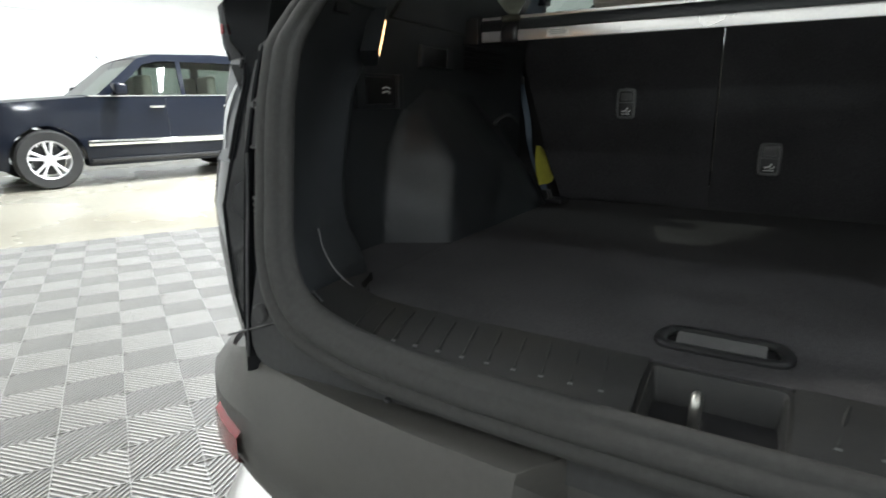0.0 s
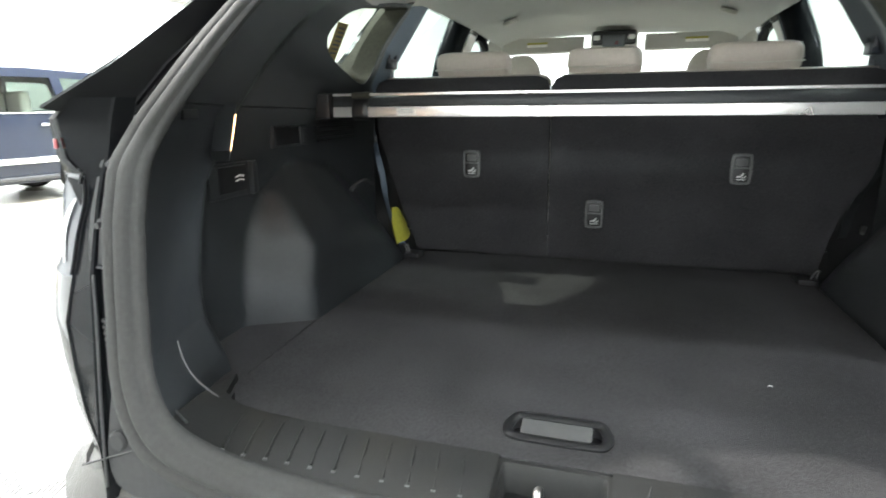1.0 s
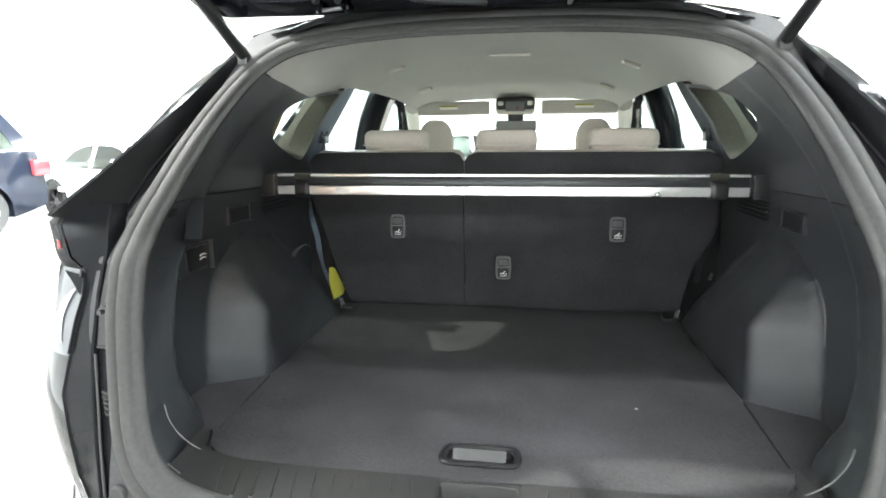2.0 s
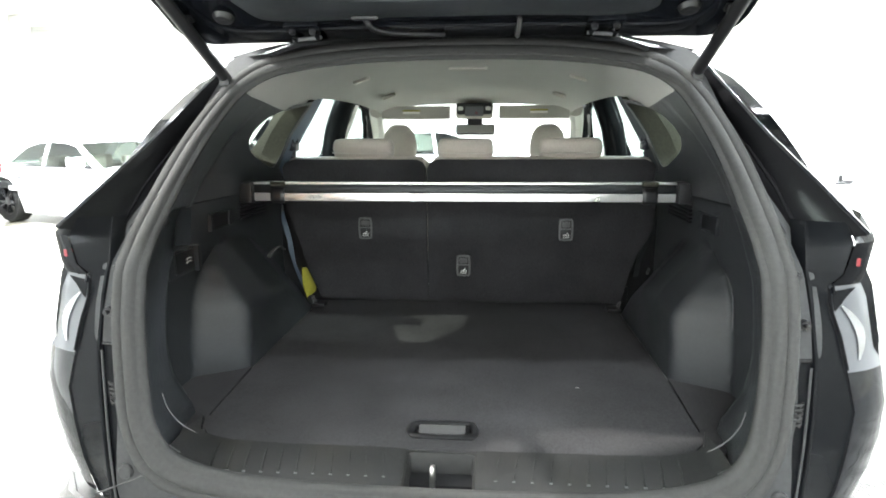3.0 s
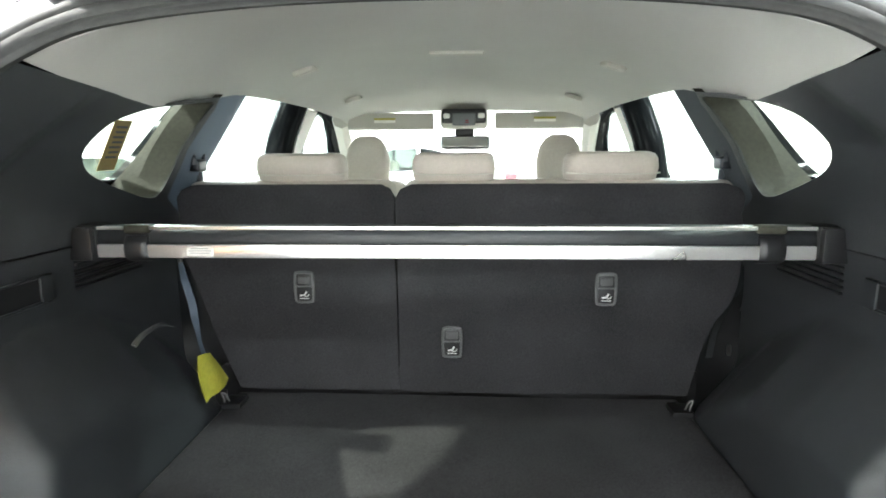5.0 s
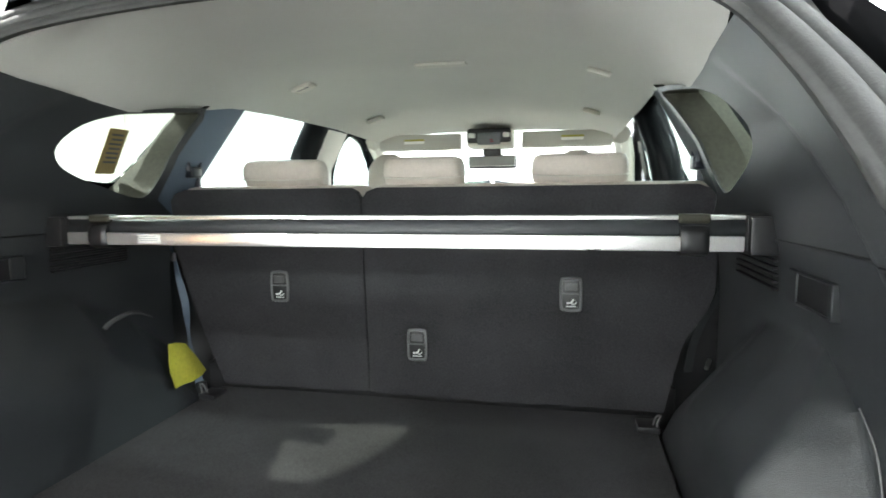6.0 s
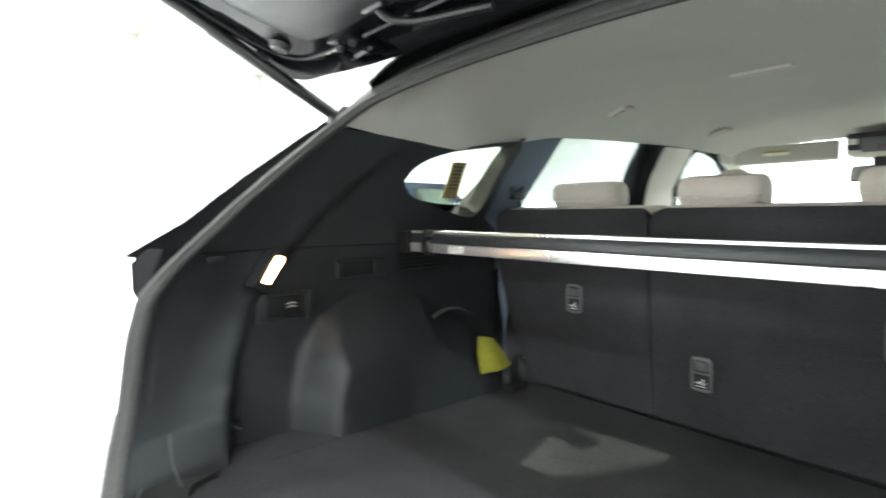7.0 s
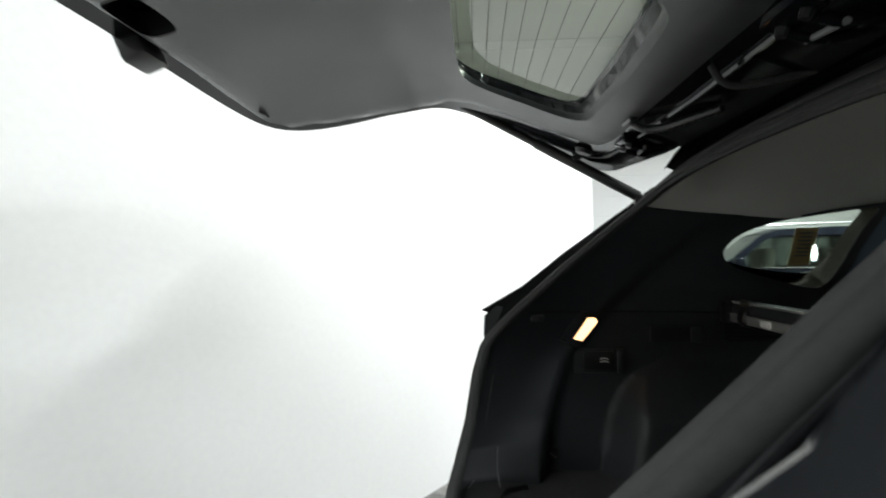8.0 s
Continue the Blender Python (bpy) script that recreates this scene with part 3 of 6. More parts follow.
def tail_lamps():
    # z; seam x, y; ridge x, y; outer x, y
    rows = [(1.200, 0.655, 0.090, 0.715, 0.075, 0.770, 0.15), (1.170, 0.652, 0.075, 0.712, 0.042, 0.752, 0.075), (1.115, 0.648, 0.055, 0.700, 0.040, 0.742, 0.070), (1.092, 0.650, 0.045, 0.684, 0.048, 0.738, 0.075),
            (1.055, 0.654, 0.035, 0.690, 0.050, 0.752, 0.080), (0.955, 0.662, 0.014, 0.718, 0.040, 0.778, 0.080), (0.935, 0.661, 0.010, 0.722, 0.036, 0.792, 0.078), (0.865, 0.660, 0.000, 0.738, 0.026, 0.806, 0.075), (0.790, 0.650, -0.018, 0.732, 0.022, 0.812, 0.085), (0.715, 0.634, -0.040, 0.722, 0.020, 0.808, 0.096), (0.640, 0.612, -0.060, 0.700, 0.018, 0.785, 0.10)]
    rows = [tuple(float(np.interp(z, [r[0] for r in rows[::-1]], [r[k] for r in rows[::-1]])) if k else z for k in range(7)) for z in sorted({r[0] for r in rows} | {1.0, 0.90, 0.83, 0.75, 0.68}, reverse=True)]

    rows = [(z, xs, ys, xb + 0.006 * (z < 1.05), yb, xo + (0.012 if z > 1.09 else 0.020), yo) for z, xs, ys, xb, yb, xo, yo in rows]

    def outer(z0, z1, s, lift=0.0):
        R = []
        for z, xs, ys, xb, yb, xo, yo in rows:
            if z0 - 1e-6 <= z <= z1 + 1e-6:
                R.append([(s * (xb + 0.001), yb - lift, z), (s * (xb + (xo - xb) * 0.35), yb + (yo - yb) * 0.22 - lift, z), (s * (xb + (xo - xb) * 0.72), yb + (yo - yb) * 0.6 - lift, z), (s * (xo + lift * 0.3), yo - lift, z), (s * (xo + 0.035 + lift), yo + 0.06, z), (s * (xo + 0.06), yo + 0.13, z)])
        return loft(R, False)
    for s in (-1, 1):
        R = [[(s * (xs - 0.012), ys + 0.03, z), (s * (xs - 0.001), ys + 0.002, z), (s * (xs + 0.003), ys, z), (s * (xs + 0.006), ys + 0.006, z), (s * (xb - 0.003), yb + 0.002, z), (s * xb, yb, z)] for z, xs, ys, xb, yb, xo, yo in rows]
        lampo = part("tail_lamp", loft(R, False), M_SATIN, SUV, "black angular tail lamp")
        part("lamp_cap", outer(1.092, 1.2, s, 0.003), M_SATIN, lampo)
        part("lamp_lens", outer(0.935, 1.092, s), M_LENS, lampo, "smoked silver lamp lens")
        part("quarter_corner", outer(0.64, 0.935, s), M_PAINT, lampo, "glossy black corner below the lamp")
        rim = smooth_line([(s * 0.656, 0.100, 1.177), (s * 0.678, 0.085, 1.173), (s * 0.686, 0.070, 1.164), (s * 0.688, 0.060, 1.141), (s * 0.690, 0.055, 1.108), (s * 0.692, 0.045, 1.078)], 4)
        part("lamp_rim", tube(rim, 0.0035, 6), M_PAINT, lampo, "glossy black raised rim of the lamp")
        # inside the lens: a dark upper corner and a pale curved reflector
        zz = lambda z, k, u: float(np.interp(z, [r[0] for r in rows[::-1]], [r[k] + (r[k + 2] - r[k]) * u for r in rows[::-1]]))
        spot_on = lambda u, z, o=0.003: Vector((s * zz(z, 3, u), zz(z, 4, u) - o - 0.02 * u * (1 - u), z))
        bm = loft([[spot_on(0.06, 1.082), spot_on(0.80, 1.086)], [spot_on(0.05, 1.068), spot_on(0.45, 1.072)], [spot_on(0.06, 1.045), spot_on(0.10, 1.046)]], False)
        part("lens_shade", bm, M_SATIN, lampo, "black upper corner of the lens")
        bm = loft([[spot_on(0.30 + 0.22 * math.sin(t * 2.6) - 0.05, 1.055 - 0.10 * t), spot_on(0.30 + 0.22 * math.sin(t * 2.6) + 0.02 + 0.22 * math.sin(t * math.pi), 1.055 - 0.10 * t)] for t in np.linspace(0, 1, 8)], False)
        part("lens_reflector", bm, M_REFLECT, lampo, "pale curved reflector in the lens")
        part("lens_edge", tube([spot_on(0.02, z, 0.001) for z in np.linspace(1.085, 0.94, 8)], 0.0025, 6), M_SATIN, lampo)
        part("lamp_seam", tube([(s * (0.684 + 0.054 * t), 0.046 + 0.027 * t, 1.0925) for t in (0, 0.35, 0.7, 1)], 0.0025, 5), M_BLACK, lampo)
        bm = rbox(0.722, 0.729, 0.043, 0.06, 1.128, 1.143, 0.002)
        part("red_marker", bm if s > 0 else mirrored(bm), M_RED, lampo)
        # water channel from the lamp up the pillar
        R, E = [], []
        for (xi, yi, zi), (xo, yo, zo) in zip(((0.628, 0.085, 1.175), (0.624, 0.20, 1.25), (0.606, 0.31, 1.345), (0.594, 0.455, 1.47), (0.575, 0.50, 1.51)), ((0.726, 0.032, 1.185), (0.706, 0.15, 1.255), (0.652, 0.262, 1.35), (0.612, 0.42, 1.465), (0.590, 0.49, 1.52))):
            w = xo - xi
            R.append([(s * (xi - 0.004), yi + 0.005, zi), (s * (xi + 0.1 * w), yi + 0.035, zi), (s * (xi + 0.55 * w), (yi + yo) / 2 + 0.045, (zi + zo) / 2 - 0.004), (s * (xo - 0.008), yo + 0.016, zo - 0.004), (s * xo, yo, zo)])
            E.append([(s * xo, yo, zo), (s * (xo + 0.006), yo + 0.002, zo + 0.003), (s * (xo + 0.012), yo + 0.012, zo + 0.004), (s * (xo + 0.022), yo + 0.05, zo + 0.003), (s * (xo + 0.03), yo + 0.09, zo)])
        part("pillar_edge", loft(E, False), M_PAINT, SUV, "glossy black outer edge of the rear pillar")
        part("pillar_gutter", loft(R, False), M_GUTTER, SUV, "black water channel beside the opening")
        part("gutter_rib", tube([(s * 0.652, 0.125, 1.19), (s * 0.645, 0.19, 1.25), (s * 0.625, 0.29, 1.33)], 0.004, 6), M_GUTTER, SUV)
        # gap panel with the coil-like buffer
        R = [[(s * xi, yi + 0.014, z), (s * (xi + 0.002), yi + 0.010, z), (s * (xo - 0.004), yo + 0.012, z), (s * xo, yo + 0.004, z)] for z, xi, yi, xo, yo in ((0.962, 0.618, 0.012, 0.664, 0.014), (0.90, 0.616, 0.0, 0.662, 0.004), (0.82, 0.606, -0.02, 0.654, -0.01), (0.74, 0.602, -0.04, 0.638, -0.034), (0.66, 0.592, -0.06, 0.616, -0.056))]
        g = part("gap_panel", loft(R, False), M_SATIN, SUV)
        part("weld_edge", tube(smooth_line([(s * 0.648, 0.004, 0.955), (s * 0.645, -0.006, 0.88), (s * 0.636, -0.024, 0.80), (s * 0.624, -0.042, 0.73), (s * 0.608, -0.062, 0.665)], 4), 0.0022, 6), M_JAMB, g, "grey welded edge")
        part("gap_line", tube([(s * 0.618, 0.020, 0.9625), (s * 0.656, 0.020, 0.9625)], 0.0028, 6), M_BLACK, g)
        coil = [(s * (0.634 + 0.0075 * math.cos(q)), 0.004 + 0.004 * math.sin(q), 0.842 + 0.0095 * q / (2 * math.pi)) for q in np.linspace(0, 10 * math.pi, 70)]
        part("buffer", tube(coil, 0.0026, 6), M_RUBBER, g, "grey coil-shaped rubber buffer")
        for x, y, z in ((0.642, 0.026, 1.024), (0.627, 0.046, 1.108)):
            st = lathe([(0.001, 0.013), (0.0045, 0.013), (0.0045, 0.004), (0.0095, 0.004), (0.0095, -0.01), (0.001, -0.01)], 12)
            part("stud", turned(st, Matrix.Translation((s * x, y + 0.003, z)) @ Matrix.Rotation(math.pi / 2, 4, "X")), M_BLACK, SUV)
        pl = lathe([(0.001, 0.006), (0.012, 0.006), (0.0155, 0.002), (0.0155, -0.006), (0.001, -0.006)], 18)
        part("plug", turned(pl, Matrix.Translation((s * 0.598, -0.040, 0.727)) @ Matrix.Rotation(math.pi / 2, 4, "X")), M_JAMB, SUV, "round plug in the opening flange")
        part("flange_joint", tube([(s * 0.655, -0.056, 0.688), (s * 0.60, -0.048, 0.708), (s * 0.556, -0.042, 0.724)], 0.0016, 5), M_BLACK, SUV)


# ---- cargo space ----
PILLAR_EDGE = [(0.76, 0.175), (0.79, 0.18), (0.886, 0.20), (0.964, 0.218), (1.051, 0.245), (1.116, 0.29), (1.175, 0.335), (1.25, 0.405), (1.322, 0.48), (1.40, 0.57), (1.47, 0.66)]


def ease(t):
    t = min(1.0, max(0.0, t))
    return t * t * (3 - 2 * t)


def arch_x(y, z):
    """Half width of the cargo side at (y, z), with the wheel housing: a rear face, an upright inner wall and a slanting top."""
    base = mix_rows(SIDE_X, z)
    back = mix_rows([(0.73, 0.364), (0.80, 0.371), (0.865, 0.382), (0.92, 0.396), (0.96, 0.418), (1.01, 0.460), (1.04, 0.52), (1.06, 0.60)], z)
    top = mix_rows([(0.36, 1.05), (0.60, 1.06), (0.75, 1.04), (0.90, 0.96), (1.0, 0.88), (1.06, 0.83)], y)
    u, h = (y - back) / 0.066, (top - z) / 0.15
    low = (u + h - math.sqrt((u - h) ** 2 + 0.01)) / 2
    k = (low + 1 - math.sqrt((low - 1) ** 2 + 0.016)) / 2
    k = (k + math.sqrt(k * k + 0.005)) / 2
    near = ease((y - back + 0.03) / 0.03)
    return base - (base - 0.551) * max(0.0, min(1.0, k * near))


def side_trims():
    win = [(0.683, 1.352), (0.697, 1.318), (0.75, 1.293), (0.84, 1.267), (0.92, 1.248), (0.965, 1.256), (1.0, 1.32), (1.022, 1.40), (1.042, 1.452), (1.0, 1.452), (0.93, 1.443), (0.88, 1.436), (0.80, 1.423), (0.72, 1.395)]
    win = [(p[0], p[1]) for p in smooth_line(win, 3, True)]
    rear_edge = [(p[1] + 0.012, p[2]) for p in ring_line(-0.008) if p[0] > 0.45 and 0.73 < p[2] < 1.47]
    rear_edge.sort(key=lambda p: p[1])
    out = [(0.05, 0.735)] + rear_edge + [(0.62, 1.448), (0.82, 1.433), (0.93, 1.453), (1.05, 1.467), (1.065, 1.44), (1.045, 1.38), (1.03, 1.32), (1.0, 1.24), (1.06, 1.2), (1.06, 0.95), (1.06, 0.735)]
    for s in (-1, 1):
        def f(y, z, s=s):
            x = arch_x(y, z)
            rim = mix_rows([(0.73, 0.512), (0.765, 0.520), (0.825, 0.566), (0.91, 0.588), (1.0, 0.594), (1.29, 0.585), (1.38, 0.567), (1.47, 0.533)], z)
            if x <= rim:
                return (s * x, y, z)
            y0, ye = back_y(z) + 0.008, mix_rows(PILLAR_EDGE, z)
            t = min(1.0, max(0.0, (y - y0) / max(0.05, ye - y0)))
            mid = rim + min(0.058, 0.62 * (x - rim)) * math.sin(t * math.pi / 2)
            return (s * (mid + (x - mid) * ease((y - ye) / 0.05)), y, z)
        trim = part("side_trim", sheet(out, [win], f, 0.0105, (s * 0.006, 0, 0)), M_TRIM, SUV, "charcoal plastic cargo side trim")
        # window reveal and the dark panel in front of the quarter glass
        rings = []
        for d in (0, 0.02, 0.07):
            rings.append([(s * (mix_rows(SIDE_X, z) + d + 0.002), y, z) for y, z in win])
        part("window_reveal", loft(rings, True, False), M_OLIVE, trim)
        front = smooth_line([(0.86, 1.254), (0.93, 1.240), (0.972, 1.254), (1.004, 1.32), (1.026, 1.40), (1.046, 1.456), (1.06, 1.475)], 3)
        back = smooth_line([(0.875, 1.245), (0.950, 1.262), (0.988, 1.292), (1.042, 1.360), (1.075, 1.425), (1.10, 1.460), (1.12, 1.480)], 3)
        rows = []
        for k in np.linspace(0, 1, 9):
            bow = 0.012 * math.sin(math.pi * k)
            rows.append([(s * ((1 - k) * (mix_rows(SIDE_X, p[1]) + 0.001) + k * (mix_rows(BODY_X, q[1]) - 0.034)), (1 - k) * p[0] + k * q[0] - bow * 0.4, (1 - k) * p[1] + k * q[1]) for p, q in zip(front, back)])
        part("pillar_panel", loft(rows, False), M_OLIVE, trim, "dark olive plastic panel beside the quarter window")
        # the dividing seam over the belt and the two raised guide lines at the rear corner
        line = [Vector(f(back_y(1.19) + 0.03 + 0.6 * t, 1.19 - 0.012 * t)) - Vector((s * 0.001, 0, 0)) for t in np.linspace(0, 1, 14)]
        part("seam", tube(line, 0.0022, 5), M_BLACK, trim)
        for gl in (((0.590, 0.020, 0.832), (0.583, 0.020, 0.800), (0.568, 0.020, 0.774), (0.545, 0.010, 0.758), (0.510, -0.006, 0.750)), ((0.583, 0.073, 0.832), (0.576, 0.071, 0.806), (0.560, 0.070, 0.780), (0.542, 0.073, 0.760), (0.520, 0.076, 0.744))):
            part("guide_line", tube([(s * (p[0] - 0.006), p[1] - 0.004, p[2] + 0.004) for p in smooth_line(gl, 4)], 0.0014, 5), M_FRAME, trim)
        if s > 0:
            line = smooth_line([(0.462, 1.014), (0.425, 0.985), (0.405, 0.945), (0.393, 0.89)], 4)
            part("guide_line", tube([Vector(f(p[0] - 0.012, p[1])) - Vector((0.001, 0, 0)) for p in line], 0.0014, 5), M_FRAME, trim)
        # pocket in the side and the louvred vent
        for y0, y1, z0, z1 in ((0.50, 0.64, 1.098, 1.145),):
            x = s * 0.668
            fr = bmesh.new()
            for a in ((y0, y0 + 0.012, z0, z1), (y1 - 0.03, y1, z0, z1), (y0, y1, z1 - 0.004, z1), (y0, y1, z0, z0 + 0.004)):
                rbox(x - 0.007, x + 0.007, a[0], a[1], a[2], a[3], 0.0015, 1, fr)
            part("pocket_frame", fr, M_TRIM, trim)
            part("pocket", rbox(x - 0.004, x + 0.004, y0 + 0.01, y1 - 0.02, z0 + 0.004, z1 - 0.004, 0.001, 1), M_BLACK, trim)
        for i in range(5):
            z = 1.10 + i * 0.011
            part("louvre", rbox(s * 0.661, s * 0.670, 0.70, 0.90, z, z + 0.005, 0.001, 1), M_BLACK, trim)
        # cargo hook cover with its latch above the lamp
        part("hook_cover", rbox(s * 0.60, s * 0.612, 0.165, 0.20, 1.165, 1.182, 0.003), M_BLACK, trim)
        # shelf bracket
        part("cover_socket", rbox(s * 0.625, s * 0.672, 0.69, 0.75, 1.155, 1.215, 0.006), M_BLACK, trim)
    return


def cargo_floor():
    rear = lambda x: 0.056 + mix_rows([(0, 0), (0.33, 0.003), (0.44, 0.009), (0.49, 0.017), (0.515, 0.032), (0.53, 0.07)], abs(x))
    xs = np.linspace(-0.53, 0.53, 25)
    out = [(x, rear(x)) for x in xs] + [(0.545, 0.44), (0.545, 1.072), (-0.545, 1.072), (-0.545, 0.44)]
    hole = [(p[0], p[1]) for p in densify([(-0.060, 0.104), (0.052, 0.104), (0.063, 0.118), (0.060, 0.148), (0.048, 0.158), (-0.056, 0.158), (-0.068, 0.148), (-0.071, 0.118)], 0.02)]
    board = part("floor_board", sheet(out, [hole], lambda x, y: (x, y, 0.74 + 0.0015 * math.sin(x * 6) * math.sin(y * 5)), 0.05, (0, 0, -0.016)), M_CARPET, SUV, "black carpeted cargo floor board")
    # recessed pull handle
    rim = bmesh.new()
    loop = [Vector((p[0], p[1], 0.742)) for p in smooth_line([(-0.052, 0.103), (0.044, 0.103), (0.061, 0.112), (0.064, 0.130), (0.058, 0.150), (0.044, 0.159), (-0.052, 0.159), (-0.066, 0.150), (-0.072, 0.130), (-0.069, 0.112)], 4, True)]
    tube(loop, 0.0075, 10, True, rim, 0.7)
    h = part("pull_handle", rim, M_BLACK, board, "black recessed pull handle")
    part("well", rbox(-0.072, 0.066, 0.104, 0.158, 0.705, 0.725, 0.003), M_BLACK, h)
    part("paddle", turned(rbox(-0.056, 0.043, -0.024, 0.011, -0.003, 0.003, 0.002), Matrix.Translation((0, 0.140, 0.738)) @ Matrix.Rotation(radians(22), 4, "X")), M_PADDLE, h, "pale grey handle paddle")
    for s in (-1, 1):
        o = [(0.552, 0.44), (0.537, 0.175), (0.505, 0.075), (0.56, 0.09), (0.68, 0.15), (0.69, 0.40), (0.62, 0.44)]
        part("floor_side", sheet([(s * a, b) for a, b in o], [], lambda x, y: (x, y, 0.738), 0.05, (0, 0, -0.016)), M_CARPET, SUV)
    part("floor_pan", rbox(-0.60, 0.60, 0.0, 1.3, 0.60, 0.70, 0.01), M_BLACK, SUV)
    # scuff plate on the sill
    R = []
    for x in sorted([*np.linspace(-0.535, 0.535, 55), -0.0705, 0.0705]):
        a = abs(x)
        lift = max(0, a - 0.42) ** 2 * 2.6
        y0 = -0.046 + 0.012 * (a / 0.5) ** 2
        y1 = 0.057 + mix_rows([(0, 0), (0.33, 0.003), (0.44, 0.009), (0.49, 0.017), (0.515, 0.032), (0.53, 0.07), (0.56, 0.17)], a)
        R.append([(x, y0, 0.698 + lift * 1.0), (x, y0 + 0.006, 0.712 + lift), (x, y0 + 0.02, 0.722 + lift), (x, (y0 + y1) / 2, 0.733 + lift * 0.8), (x, y1, 0.741 + lift * 0.35), (x, y1 + 0.002, 0.725 + lift * 0.2)])
    # gap for the striker pocket
    L = [r for r in R if r[0][0] < -0.070]
    Rr = [r for r in R if r[0][0] > 0.070]
    for s, rings in ((-1, L), (1, Rr)):
        sc = part("scuff_plate", loft(rings, False), M_SCUFF, SUV, "grained black plastic sill scuff plate")
        for i in range(11):
            x = s * (0.105 + i * 0.034)
            a = abs(x)
            lift = max(0, a - 0.42) ** 2 * 2.6
            y1 = 0.05 + mix_rows([(0, 0), (0.33, 0.003), (0.44, 0.009), (0.49, 0.017)], a)
            slant = s * 0.010
            part("rib", tube([(x, -0.012, 0.7245 + lift), (x + slant * 0.5, 0.018, 0.7325 + lift * 0.8), (x + slant, y1 - 0.008, 0.7395 + lift * 0.45)], [0.0030, 0.0034, 0.0016], 6), M_SCUFF, sc)
            # paler dash at the rib's rear end, a highlight put in as colour
            part("rib_glint", tube([(x - 0.003, -0.016, 0.7235 + lift), (x + 0.003, -0.016, 0.7235 + lift)], 0.0024, 6), M_FRAME, sc)
    # striker pocket
    def rect(w0, w1, y0, y1, zf, zb, r=0.006):
        pts = []
        for cx, cy, a0 in ((w1 - r, y1 - r, 0), (w0 + r, y1 - r, 90), (w0 + r, y0 + r, 180), (w1 - r, y0 + r, 270)):
            for q in (0, 45, 90):
                px, py = cx + r * math.cos(radians(a0 + q)), cy + r * math.sin(radians(a0 + q))
                pts.append((px, py, zf + (zb - zf) * (py - y0) / (y1 - y0)))
        return pts
    bm = loft([rect(-0.074, 0.074, -0.046, 0.056, 0.668, 0.668), rect(-0.074, 0.074, -0.046, 0.056, 0.703, 0.735), rect(-0.072, 0.072, -0.044, 0.054, 0.706, 0.7385), rect(-0.066, 0.066, -0.038, 0.048, 0.706, 0.738), rect(-0.064, 0.064, -0.036, 0.046, 0.702, 0.734), rect(-0.058, 0.058, -0.033, 0.036, 0.686, 0.686, 0.004)])
    pk = part("striker_pocket", bm, M_SCUFF, SUV, "black plastic pocket round the lock striker")
    part("striker", tube(smooth_line([(-0.014, -0.004, 0.683), (-0.014, -0.004, 0.725), (-0.014, 0.004, 0.733), (-0.014, 0.014, 0.725), (-0.014, 0.018, 0.683)], 5), 0.0055, 10), M_STEEL, pk, "bright steel lock striker")
    # tie-down loops at the front corners
    for s in (-1, 1):
        bm = tube(smooth_line([(s * 0.545, 0.985, 0.745), (s * 0.547, 0.985, 0.762), (s * 0.552, 0.986, 0.776), (s * 0.543, 0.99, 0.770), (s * 0.536, 0.995, 0.745)], 4), 0.0024, 8)
        t = part("tie_down", bm, M_FRAME, SUV, "steel tie-down loop")
        part("tie_base", rbox(s * 0.505, s * 0.552, 0.975, 1.03, 0.738, 0.752, 0.004), M_BLACK, t)


